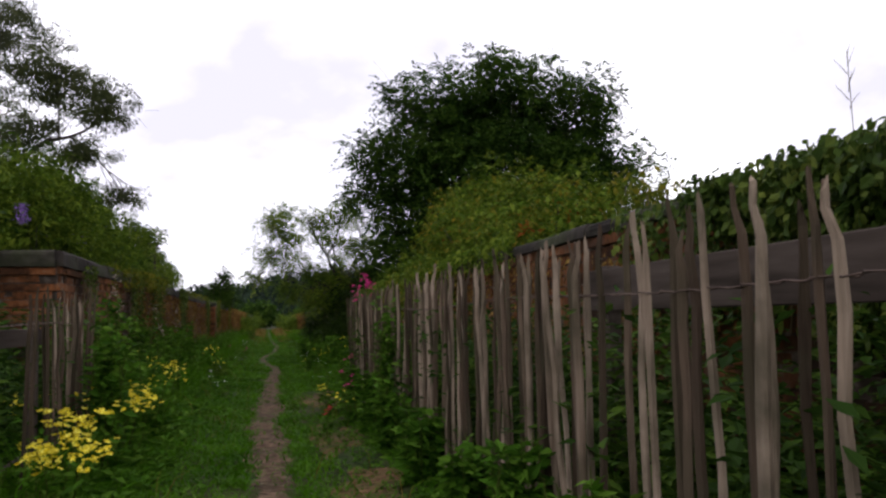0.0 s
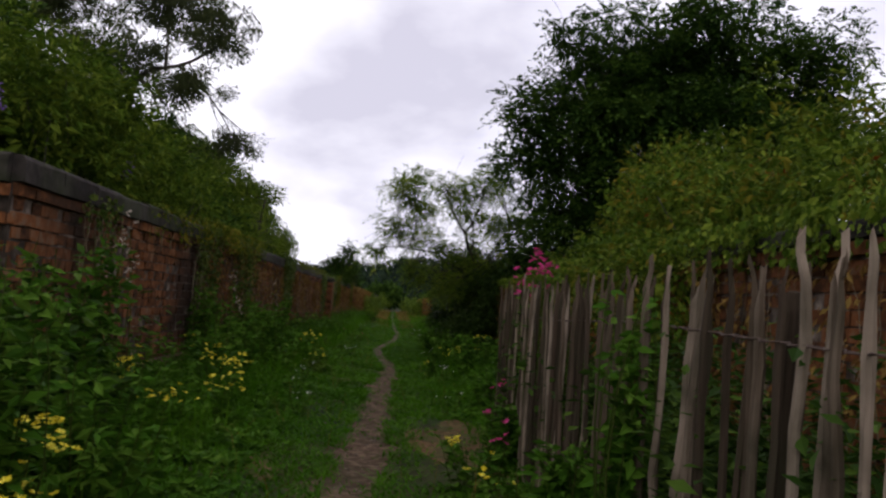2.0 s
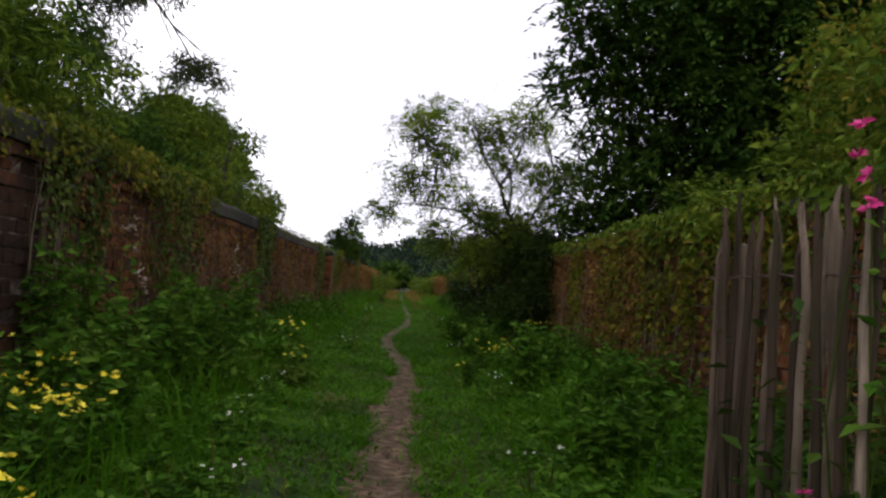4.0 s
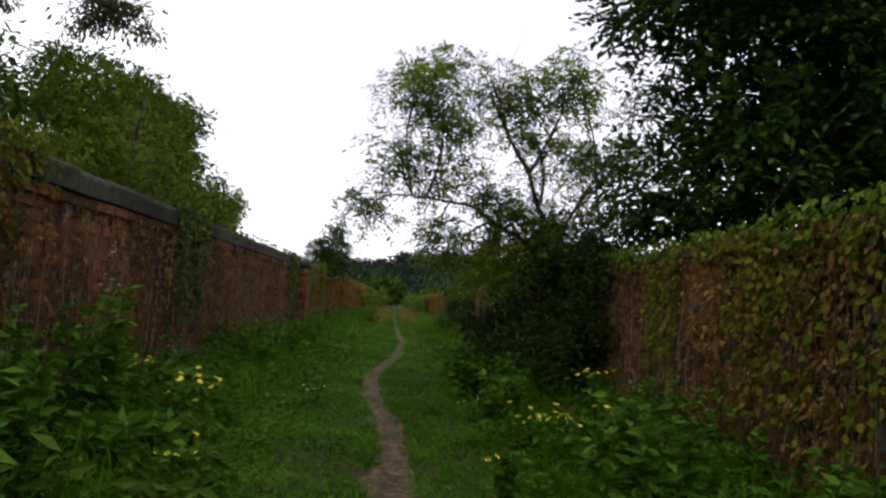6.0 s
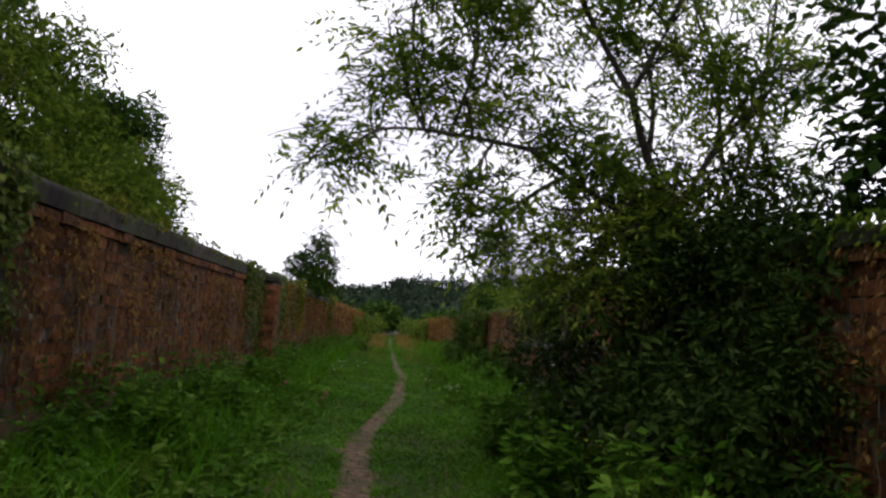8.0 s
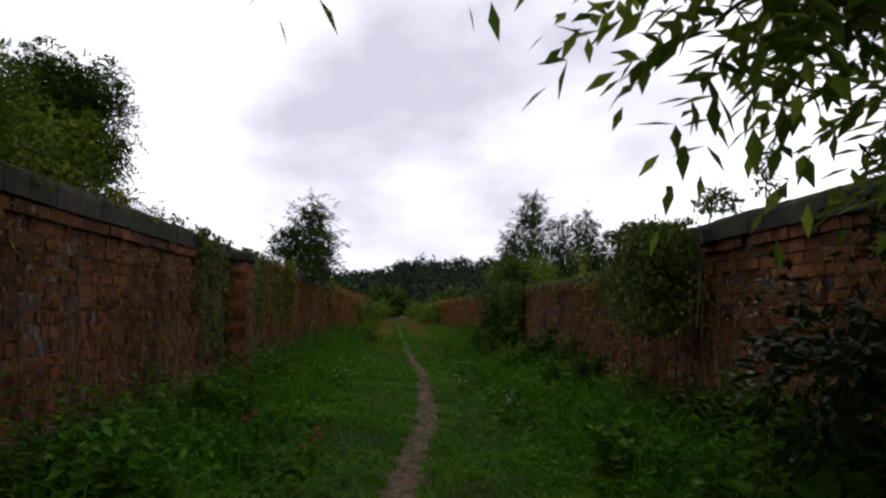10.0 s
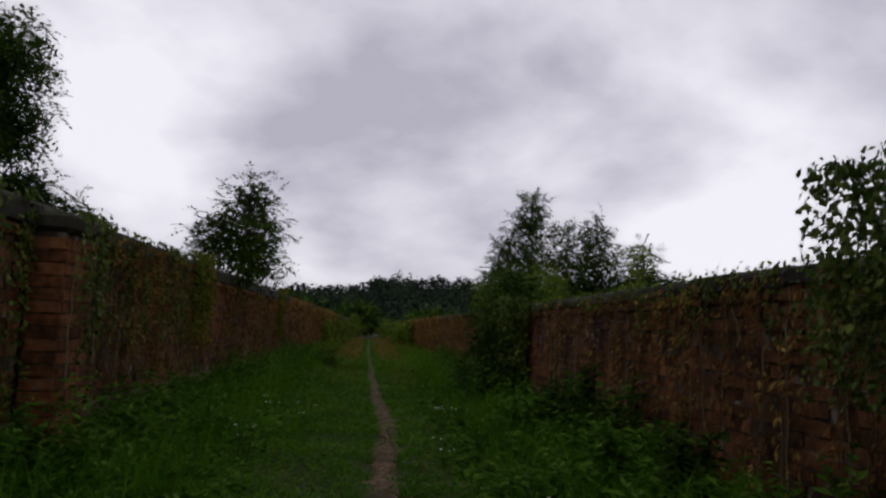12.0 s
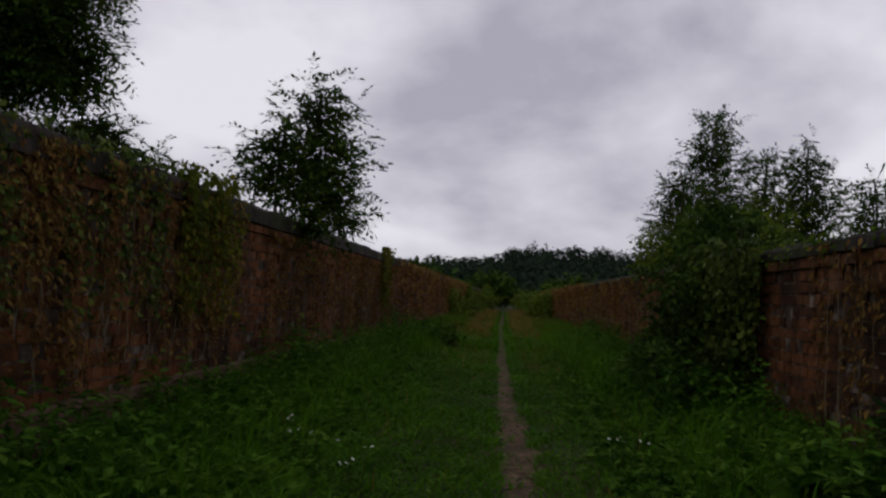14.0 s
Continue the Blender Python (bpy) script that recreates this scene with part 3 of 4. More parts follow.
for z in (1.05, 0.35):
    tube_part("wire", wire_lines(-1.35, 2.9, 6.6, z), M_wire, west, 4, "twisted rusty wire")
post(west, -1.41, 4.4, 1.2)
post(west, -1.41, 6.5, 1.2)
rail = thing("fence_rail", (-1.42, 4.0, 0), "weathered horizontal board nailed behind the pales", "board")
part("board", box_bm((-1.44, 2.8, 0.93), (-1.415, 5.6, 1.03), 0.004), M_board, rail)
for yv in (2.9, 5.5):
    part("leg", box_bm((-1.50, yv, -0.1), (-1.445, yv + 0.07, 1.08), 0.005), M_board, rail)
rail = thing("fence_rail", (1.6, 2.0, 0), "broad dark weathered board behind the paling fence", "board")
part("board", box_bm((1.6, -0.5, 1.07), (1.63, 4.2, 1.28), 0.005), M_board, rail)
for yv in (-0.3, 1.9, 4.0):
    part("leg", box_bm((1.635, yv, -0.1), (1.71, yv + 0.08, 1.30), 0.006), M_board, rail)


# ---- trees and shrubs ----
def tree(name, at, label, trunks, blobs, clumps, per, spread, leaf, mat, droop=0.4, ratio=0.36, limb=0.05, shell=0.45, category="tree", compound=0, core=0):
    t = thing(name, at, label, category)
    tips = []
    for path, r0 in trunks:
        line = []
        for k in range(len(path) - 1):
            seg = bend(path[k], path[k + 1], r0 * (1 - k / len(path)), r0 * (1 - (k + 1) / len(path)) + 0.006, 6, 0.04)
            line += seg if k == 0 else seg[1:]
        tube_part("trunk", [line], M_bark, t, 9)
        tips += [q for q in line[len(line) // 3:]]
    for b in blobs:
        c = np.array(b[:3])
        best = min(tips, key=lambda q: np.linalg.norm(np.array(q[0]) - c + (0, 0, 0.6)))
        main = bend(best[0], c, min(limb, best[1] * 0.8), 0.012, 7, 0.07, 0.06)
        lines = [main]
        for _ in range(9):
            s = main[int(rng.integers(2, 7))]
            end = in_blob(1, b, 0.3)[0]
            br = bend(s[0], end, s[1] * 0.6, 0.004, 6, 0.08, 0.04)
            lines.append(br)
            for _ in range(3):
                q = br[int(rng.integers(2, 6))]
                lines.append(bend(q[0], q[0] + rng.normal(size=3) * np.array(b[3:6]) * 0.35, q[1] * 0.6, 0.0025, 4, 0.06))
        tube_part("limb", lines, M_bark, t, 5)
    if compound:
        sprays("crown", blobs, clumps, per, spread, leaf, mat, t, droop, ratio, shell, compound)
        if core:
            inner = [(*b[:3], b[3] * 0.8, b[4] * 0.8, b[5] * 0.8) for b in blobs]
            foliage("inner_crown", inner, clumps // 2, core, spread, leaf * 1.2, mat, t, droop, 0.5)
    else:
        foliage("crown", blobs, clumps, per, spread, leaf, mat, t, droop, ratio, shell)
    return t


def shrub(name, at, label, blobs, clumps, per, spread, leaf, mat, droop=0.3, ratio=0.45, category="shrub", accents=()):
    t = thing(name, at, label, category)
    lines = []
    for b in blobs:
        foot = np.array(at) + rng.normal(size=3) * (0.15, 0.2, 0) - (0, 0, 0.05)
        for _ in range(5):
            lines.append(bend(foot, in_blob(1, b, 0.4)[0], 0.018, 0.004, 6, 0.07))
    tube_part("stem_tangle", lines, M_bark, t, 5)
    foliage("crown", blobs, int(clumps * 0.7), per, spread, leaf, mat, t, droop, ratio)
    shoots = []
    for b in blobs:
        if b[5] < 0.3:
            continue
        for _ in range(9):
            d = unit(rng.normal(size=3) * (1, 1, 0.5) + (0, 0, 0.9))
            reach = rng.uniform(0.95, 1.3)
            shoots.append((*(np.array(b[:3]) + d * np.array(b[3:6]) * reach), 0.09, 0.09, 0.14))
    if shoots:
        sprays("outer_crown", shoots, len(shoots) * 5, 4, 0.06, leaf * 0.75, mat, t, 0.35, 0.42)
    for nm, mt, cl, pr, sz in accents:
        foliage(nm, blobs, cl, pr, 0.12, sz, mt, t, 0.3, 0.45, 0.2)
    return t


tree("ash_tree", (5.6, 20.5, 0), "large dark green ash tree behind the parapet",
     [([(5.6, 20.5, 0), (5.5, 20.4, 2.2), (5.3, 20.2, 4.2), (5.2, 20, 6.4)], 0.24), ([(5.6, 20.5, 1.4), (6.4, 20.8, 3.2), (7.2, 20.6, 5.2)], 0.14),
      ([(5.5, 20.4, 1.8), (4.6, 20.0, 3.2), (3.4, 19.8, 4.6)], 0.13)],
     [(5.4, 20, 6.4, 1.7, 1.6, 1.3), (3.9, 19.8, 5.9, 1.3, 1.4, 1.2), (7.3, 20.3, 6.2, 1.5, 1.6, 1.2), (2.9, 19.6, 4.4, 1.3, 1.4, 1.0), (8.4, 20.5, 4.7, 1.4, 1.5, 1.1),
      (5.2, 19.4, 4.6, 1.8, 1.4, 1.3), (6.9, 19.8, 4.3, 1.5, 1.4, 1.2), (4.0, 19.4, 3.2, 1.5, 1.2, 1.2), (6.0, 20, 3.0, 1.9, 1.4, 1.2), (3.2, 20.2, 2.6, 1.0, 1.2, 1.1), (4.6, 20.7, 3.8, 1.7, 1.0, 1.7), (3.3, 20.4, 1.9, 0.9, 1.0, 0.7), (5.2, 19.6, 2.0, 1.6, 1.0, 0.8)],
     700, 30, 0.23, 0.115, M_ash, 0.4, 0.5, 0.07, 0.4, compound=4, core=26)
tree("ash_tree", (2.35, 22.6, 0), "young ash tree leaning over the parapet across the path",
     [([(2.5, 22.6, 0), (2.3, 22.5, 1.3), (1.75, 22.3, 2.1), (1.45, 22.1, 2.7), (0.9, 22, 3.6)], 0.05), ([(2.3, 22.5, 1.2), (1.5, 22.2, 1.9), (0.8, 22.0, 2.25), (0.1, 21.9, 2.3)], 0.03)],
     [(1.0, 22.1, 3.6, 0.6, 0.5, 0.45), (0.35, 21.9, 3.2, 0.5, 0.5, 0.4), (1.6, 22.3, 3.0, 0.55, 0.5, 0.45), (0.35, 22, 2.55, 0.55, 0.45, 0.3), (-0.35, 21.9, 2.15, 0.4, 0.4, 0.22),
      (1.0, 22.1, 2.3, 0.6, 0.5, 0.3), (1.75, 22.2, 2.1, 0.5, 0.5, 0.4), (0.45, 21.9, 1.95, 0.45, 0.35, 0.18), (0.55, 22.0, 1.68, 0.4, 0.3, 0.22), (1.2, 22.0, 1.6, 0.4, 0.4, 0.3), (0.15, 21.8, 3.6, 0.5, 0.5, 0.4), (-0.05, 21.9, 2.75, 0.4, 0.4, 0.3), (1.8, 22.2, 3.7, 0.5, 0.5, 0.45), (2.45, 22.4, 3.0, 0.5, 0.5, 0.4), (2.5, 22.3, 2.3, 0.5, 0.5, 0.35), (1.9, 22.4, 1.6, 0.4, 0.5, 0.35), (1.05, 22, 1.75, 0.35, 0.4, 0.2)],
     260, 14, 0.08, 0.080, M_young, 0.45, 0.33, 0.025, 0.5, compound=5)
tree("sapling", (2.9, 23.4, 0), "thin pale-leaved sapling with bare forked stems",
     [([(2.9, 23.4, 0), (2.75, 23.4, 1.9), (2.55, 23.4, 2.8), (2.3, 23.4, 3.9)], 0.03), ([(2.7, 23.4, 2.2), (2.9, 23.4, 3.0), (3.0, 23.4, 4.0)], 0.02)],
     [(2.3, 23.4, 3.9, 0.4, 0.4, 0.6), (3.0, 23.4, 4.0, 0.4, 0.4, 0.5), (2.7, 23.4, 3.2, 0.4, 0.4, 0.3)], 55, 5, 0.12, 0.075, M_young, 0.5, 0.32, 0.012, compound=4)
shrub("holly_shrub", (1.75, 21.9, 0.05), "dense dark evergreen shrub at the foot of the leaning tree",
      [(1.75, 21.9, 0.7, 0.5, 0.9, 0.7), (2.0, 22.2, 1.5, 0.5, 0.8, 0.6), (1.45, 21.4, 0.45, 0.45, 0.7, 0.45), (2.5, 21.6, 1.55, 0.4, 0.8, 0.4), (1.75, 20.7, 0.55, 0.4, 0.6, 0.5), (1.5, 22.9, 0.7, 0.5, 0.6, 0.7), (2.2, 21.4, 1.3, 0.45, 0.9, 0.6), (1.9, 22.9, 1.9, 0.45, 0.6, 0.5)], 760, 40, 0.10, 0.075, M_holly)
tree("willow_tree", (-8.5, 22, 0), "tall grey-green willow with spreading feathery branches",
     [([(-8.5, 22, 0), (-8.2, 22, 3), (-8.4, 22, 6), (-8.2, 22, 9)], 0.25), ([(-8.3, 22, 2.5), (-6.8, 21.6, 4.4), (-5.2, 21.2, 5.4), (-3.8, 20.8, 5.9)], 0.085), ([(-8.3, 22, 3), (-9.8, 22, 6), (-10.4, 22, 9)], 0.16)],
     [(-8.2, 22, 9.2, 1.8, 1.6, 1.3), (-6.4, 21.6, 8.0, 1.3, 1.3, 1.1), (-5.0, 21.0, 6.9, 1.1, 1.2, 0.8), (-3.9, 20.6, 6.2, 0.9, 1.0, 0.7), (-5.9, 21.2, 5.6, 1.1, 1.2, 0.7), (-4.3, 20.8, 5.0, 0.7, 0.9, 0.6),
      (-7.4, 21.6, 6.8, 1.3, 1.4, 1.0), (-10.4, 22, 8.4, 1.6, 1.6, 1.5), (-9.4, 22, 6.0, 1.5, 1.5, 1.2), (-4.6, 20.6, 4.0, 0.5, 0.7, 0.6), (-7.2, 22, 4.6, 1.2, 1.2, 0.9), (-3.7, 22.6, 4.35, 0.65, 0.7, 0.35)],
     1350, 90, 0.16, 0.10, M_willow, 0.7, 0.24, 0.06, 0.5)

shrub("shrub", (-3.5, 10.6, 0.1), "broad-leaved green shrub overhanging the brick parapet",
      [(-3.4, 9.9, 2.0, 0.6, 0.6, 0.6), (-3.5, 11.0, 2.3, 0.7, 0.8, 0.7), (-4.4, 10.4, 2.2, 0.8, 0.8, 0.8), (-3.1, 12.0, 2.0, 0.55, 0.9, 0.5), (-5.3, 10.2, 1.9, 0.7, 0.7, 0.9), (-4.2, 11.8, 2.8, 0.8, 0.9, 0.6)], 560, 40, 0.13, 0.11, M_bush)
shrub("shrub", (-3.4, 7.7, 0.1), "dark broad-leaved bush standing before the parapet wing",
      [(-3.1, 7.8, 2.0, 0.42, 0.5, 0.5), (-3.7, 7.5, 1.6, 0.6, 0.6, 0.8), (-3.2, 7.7, 1.3, 0.45, 0.5, 0.6), (-4.3, 7.6, 2.1, 0.6, 0.6, 0.7), (-3.3, 7.6, 0.7, 0.6, 0.5, 0.6)], 330, 26, 0.14, 0.14, M_ash, 0.3, 0.5)
shrub("buddleia", (-2.9, 12.4, 0.1), "green buddleia bush with a few purple flower spikes",
      [(-3.0, 11.6, 2.3, 0.6, 0.9, 0.8), (-3.0, 13.2, 2.3, 0.6, 1.1, 0.7), (-2.9, 15.0, 2.2, 0.5, 1.0, 0.6), (-3.3, 12.4, 2.8, 0.5, 0.8, 0.5)], 480, 34, 0.13, 0.11, M_bush, 0.35, 0.28)
for q in ((-2.62, 9.6, 2.25), (-2.55, 12.2, 2.2)):
    sp = thing("buddleia_flower", q, "drooping purple buddleia flower spike on the bush", "flower")
    pts = np.array(q) + np.stack([rng.normal(size=220) * 0.03, rng.normal(size=220) * 0.03, rng.uniform(-0.12, 0.1, 220)], -1)
    v, f = kite_leaves(pts, rng.normal(size=(220, 3)), 0.025, 0.018)
    part_mesh("floret_spike", mesh_from("floret_spike", v, f, M_purple), sp)
shrub("shrub", (-4.2, 17.4, 0.1), "dark dense shrub rising behind the parapet",
      [(-3.6, 16.6, 2.2, 0.8, 1.3, 0.8), (-4.2, 15.0, 2.9, 1.0, 1.4, 0.9), (-3.3, 18.3, 2.0, 0.7, 1.1, 0.6), (-4.6, 17.2, 3.0, 0.9, 1.2, 0.8), (-5.6, 14.0, 3.6, 1.2, 1.6, 1.2)], 800, 38, 0.16, 0.11, M_ash)
tree("sapling", (-2.75, 20.7, 0.1), "slim feathery sapling standing behind the parapet",
     [([(-2.75, 20.7, 0.1), (-2.7, 20.7, 1.5), (-2.6, 20.7, 2.9)], 0.025)], [(-2.6, 20.7, 2.4, 0.3, 0.3, 0.4), (-2.7, 20.7, 1.95, 0.35, 0.5, 0.25)], 60, 6, 0.09, 0.05, M_young, 0.3, 0.3, 0.01, compound=4)
shrub("shrub", (-3.4, 22.5, 0.1), "soft mid-green shrub leaning on the parapet",
      [(-3.1, 20.2, 2.0, 0.5, 1.0, 0.4), (-3.2, 21.8, 2.3, 0.6, 1.0, 0.6), (-3.3, 23.4, 2.4, 0.6, 1.0, 0.6), (-3.1, 25.2, 2.15, 0.5, 1.0, 0.45), (-2.95, 26.6, 1.85, 0.35, 0.8, 0.22), (-4.4, 22.6, 3.1, 0.9, 1.3, 0.8), (-3.4, 23.9, 3.1, 0.55, 0.8, 0.5), (-3.5, 24.9, 3.2, 0.6, 0.9, 0.8), (-3.5, 22.2, 2.7, 0.65, 1.0, 0.9), (-4.6, 24.6, 3.7, 0.8, 1.0, 0.7), (-3.3, 26.6, 2.35, 0.5, 0.9, 0.5)], 1050, 34, 0.13, 0.085, M_bush)
shrub("shrub", (-3.6, 30.5, 0.1), "dark green shrub showing above the parapet",
      [(-3.6, 29.0, 2.35, 0.45, 0.6, 0.6), (-3.3, 29.9, 1.85, 0.35, 0.5, 0.22), (-4.4, 28.8, 2.6, 0.5, 0.7, 0.5)], 230, 36, 0.12, 0.09, M_bush)
tree("broadleaf_tree", (-11, 46, 0.1), "tall dark broadleaf tree behind the parapet",
     [([(-11, 46, 0), (-11, 46, 3), (-10.8, 46, 6)], 0.2)],
     [(-10.3, 46, 7.2, 2.0, 1.6, 1.5), (-10.2, 46, 5.6, 2.0, 1.6, 1.1), (-9.7, 47.4, 3.9, 1.6, 1.3, 0.8), (-12, 45.5, 5.0, 1.8, 1.6, 1.8), (-8.9, 48.5, 3.3, 1.3, 1.2, 0.8)], 420, 22, 0.3, 0.15, M_ash, 0.4, 0.5, 0.07, 0.4, compound=4, core=30)
tree("sapling", (-2.5, 38.4, 0.1), "bushy young ash sapling growing by the parapet",
     [([(-2.5, 38.4, 0.1), (-2.4, 38.4, 1.7), (-2.3, 38.4, 3.0)], 0.035), ([(-2.45, 38.4, 1.2), (-2.0, 38.3, 2.2), (-1.9, 38.3, 2.7)], 0.02)],
     [(-2.0, 38.4, 3.0, 0.35, 0.35, 0.38), (-2.1, 38.4, 2.3, 0.6, 0.5, 0.45), (-1.68, 38.3, 2.5, 0.28, 0.3, 0.3), (-2.5, 38.4, 2.4, 0.3, 0.35, 0.35), (-1.75, 38.2, 1.95, 0.4, 0.3, 0.3)], 170, 7, 0.10, 0.09, M_ash, 0.3, 0.44, 0.015, compound=4)
for cx0, h0, w0 in ((2.95, 3.3, 0.4), (3.5, 4.15, 0.5), (4.35, 3.5, 0.6), (5.0, 3.75, 0.5), (6.05, 3.25, 0.45)):
    tree("sapling", (cx0, 43.5, 0.1), "upright feathery sapling beyond the low parapet",
         [([(cx0, 43.5, 0.1), (cx0, 43.5, h0 * 0.6), (cx0, 43.5, h0)], 0.03)],
         [(cx0, 43.5, h0 - 0.35, w0 * 0.6, 0.5, 0.4), (cx0, 43.5, h0 - 0.9, w0, 0.6, 0.5), (cx0, 43.5, h0 - 1.5, w0 * 1.1, 0.6, 0.5)], 110, 7, 0.11, 0.095, M_ash, 0.25, 0.42, 0.012, compound=4)
shrub("shrub", (2.9, 40, 0.1), "light green shrub leaning over the low parapet",
      [(2.7, 38.5, 1.6, 0.5, 1.0, 0.45), (3.0, 40.5, 1.7, 0.6, 1.2, 0.6), (2.6, 42.5, 1.7, 0.5, 1.2, 0.5)], 240, 30, 0.12, 0.08, M_bush)
shrub("shrub", (3.4, 10.5, 0.1), "shrub with yellowing and rust-tinged leaves behind the fence",
      [(3.0, 8.2, 1.7, 0.8, 1.1, 0.6), (3.2, 10.0, 2.0, 0.9, 1.2, 0.8), (2.9, 12.2, 2.0, 0.8, 1.3, 0.7), (3.6, 13.8, 2.5, 1.0, 1.3, 0.9), (2.0, 10.6, 1.3, 0.5, 1.2, 0.4), (2.4, 13.6, 1.5, 0.5, 1.0, 0.5)],
      900, 34, 0.14, 0.085, M_bush, accents=(("turning_foliage", M_yellowbush, 420, 26, 0.08), ("rust_foliage", M_rustleaf, 40, 18, 0.07)))
tree("sapling", (-2.6, 43, 0.1), "small sapling on the far side of the parapet", [([(-2.6, 43, 0.1), (-2.6, 43, 1.5), (-2.6, 43, 2.6)], 0.03)],
     [(-2.6, 43, 2.2, 0.4, 0.4, 0.4)], 40, 24, 0.1, 0.08, M_ash, 0.3, 0.3, 0.012)


shrub("shrub", (1.85, 37.3, 0.05), "dark leafy climber bushing out from the low parapet",
      [(1.8, 37.2, 0.45, 0.45, 0.8, 0.45), (1.95, 37.0, 1.0, 0.35, 0.8, 0.5), (2.1, 37.5, 1.55, 0.4, 0.8, 0.35), (1.6, 36.5, 0.25, 0.3, 0.5, 0.25)], 260, 34, 0.11, 0.10, M_ash)
for x0, y0, h0 in ((-1.75, 62, 1.0), (1.8, 66, 1.1), (-1.7, 75, 1.2), (1.7, 79, 1.1), (-1.2, 90, 1.3), (1.3, 92, 1.2)):
    shrub("bush", (x0, y0, 0.05), "low olive bush crowding the far end of the path", [(x0, y0, h0 * 0.5, 0.6, 1.6, h0 * 0.5), (x0 * 1.2, y0 + 1, h0 * 0.8, 0.5, 1.4, h0 * 0.5)], 60, 26, 0.2, 0.16, M_bush)


shrub("bush", (-1.05, 46, 0.05), "low dark bush beside the path", [(-1.05, 46, 0.3, 0.42, 0.4, 0.24)], 40, 30, 0.1, 0.09, M_ash)


shrub("climber", (2.5, 5.3, 0.1), "pale leafy climber arching over the parapet", [(2.55, 5.7, 1.92, 0.22, 0.3, 0.12), (2.6, 5.2, 1.85, 0.2, 0.25, 0.1)], 22, 22, 0.07, 0.07, M_yellowbush)
stalk = thing("dead_stalk", (2.24, 2.88, 1.6), "thin dry branching stalk above the ivy", "plant")
stalk_lines = [bend((2.22, 2.88, 0.4), (2.24, 2.88, 2.1), 0.005, 0.002, 6, 0.01)]
for k in range(7):
    stalk_lines.append(bend((2.238, 2.88, 1.86 + 0.035 * k), (2.238 + 0.05 * math.cos(k * 2.2), 2.88 + 0.05 * math.sin(k * 2.2), 1.93 + 0.035 * k), 0.002, 0.001, 4, 0.03))
tube_part("stem_tangle", stalk_lines, M_twig, stalk, 4)


# ---- ivy and dead creeper on the walls ----
def creeper(label, side, x, y0, y1, z0, z1, count, mat, size=0.06, deep=0.06, stems=14, ragged=0.35, loose=0.3):
    size, count = size * (0.62 if mat is M_deadivy else 0.72), int(count * 1.7)
    t = thing("creeper", (x, (y0 + y1) / 2, z1), label, "ivy", "creepers on the parapets")
    strands = rng.uniform(y0, y1, max(4, int((y1 - y0) * 6)))
    yy = np.where(rng.random(count * 2) < loose, rng.uniform(y0, y1, count * 2), rng.choice(strands, count * 2) + rng.normal(size=count * 2) * 0.045)
    zz = z1 - (z1 - z0) * rng.random(count * 2) ** 1.2
    edge = 0.5 + 0.5 * np.sin(yy * 9 + 2 * np.sin(yy * 3.1 + zz * 2))
    keep = (zz - z0) / (z1 - z0) > ragged * edge * rng.random(len(yy)) * 2
    keep &= rng.random(len(yy)) < 0.35 + 0.65 * (np.sin(yy * 5.3 + zz * 4) * np.sin(zz * 7 - yy * 3) > -0.25)
    yy, zz = yy[keep][:count], zz[keep][:count]
    xx = x - side * (0.03 + deep * rng.random(len(yy)) ** 1.5)
    p = np.stack([xx, yy, zz], -1)
    way = rng.normal(size=p.shape) * (0.3, 0.6, 0.4) + (-side * 0.25, 0, -0.8)
    face = unit(rng.normal(size=p.shape) * 0.75 + (-side * 1.0, 0, 0.35))
    ln = size * rng.uniform(0.55, 1.3, len(p))
    v, f = kite_leaves(p, way, ln * (1.25 if mat is M_deadivy else 1.0), ln * (0.5 if mat is M_deadivy else 0.75), face)
    part_mesh("foliage", mesh_from("foliage", v, f, mat), t)
    lines = []
    for _ in range(stems):
        a = rng.uniform(y0, y1)
        zt, zb = z1 - rng.random() * 0.3 * (z1 - z0), z0 - 0.1 + rng.random() * 0.3 * (z1 - z0)
        line, q = [], a
        for s in np.linspace(0, 1, 9):
            q += rng.normal() * 0.025
            line.append(((x - side * (0.03 + 0.008 * rng.random()), q, zb + (zt - zb) * s), 0.005 - 0.003 * s))
        lines.append(line)
    tube_part("stem_tangle", lines, M_twig, t, 4, "dry climbing stems")


G, D = "green ivy hanging over the brick parapet", "dead brown creeper clinging to the brick parapet"
creeper(G, -1, -2.1, 13.2, 14.3, 0.7, 1.82, 900, M_ivy)
creeper(D, -1, -2.1, 13.6, 17.0, 0.5, 1.75, 1500, M_deadivy)
creeper(D, -1, -2.1, 17.0, 20.2, 0.4, 1.6, 900, M_deadivy, stems=26)
creeper(G, -1, -2.1, 15.2, 17.0, 0.85, 1.84, 800, M_ivy, 0.06, 0.1)
creeper(G, -1, -2.1, 20.2, 21.3, 0.75, 1.85, 1100, M_ivy, 0.065, 0.1)
creeper(D, -1, -2.1, 21.3, 25.5, 0.4, 1.6, 1300, M_deadivy, stems=34)
creeper(D, -1, -2.1, 25.5, 29.0, 0.4, 1.5, 900, M_deadivy, stems=26)
creeper(G, -1, -2.1, 28.5, 30.1, 0.6, 1.84, 1100, M_ivy)
creeper(G, -1, -1.84, 30.2, 30.75, 0.8, 1.75, 200, M_ivy, stems=5)
creeper(D, -1, -2.1, 30.8, 33.4, 0.5, 1.75, 1800, M_deadivy, stems=26)
creeper(D, -1, -2.1, 33.0, 36.2, 0.5, 1.75, 2200, M_deadivy, stems=26)
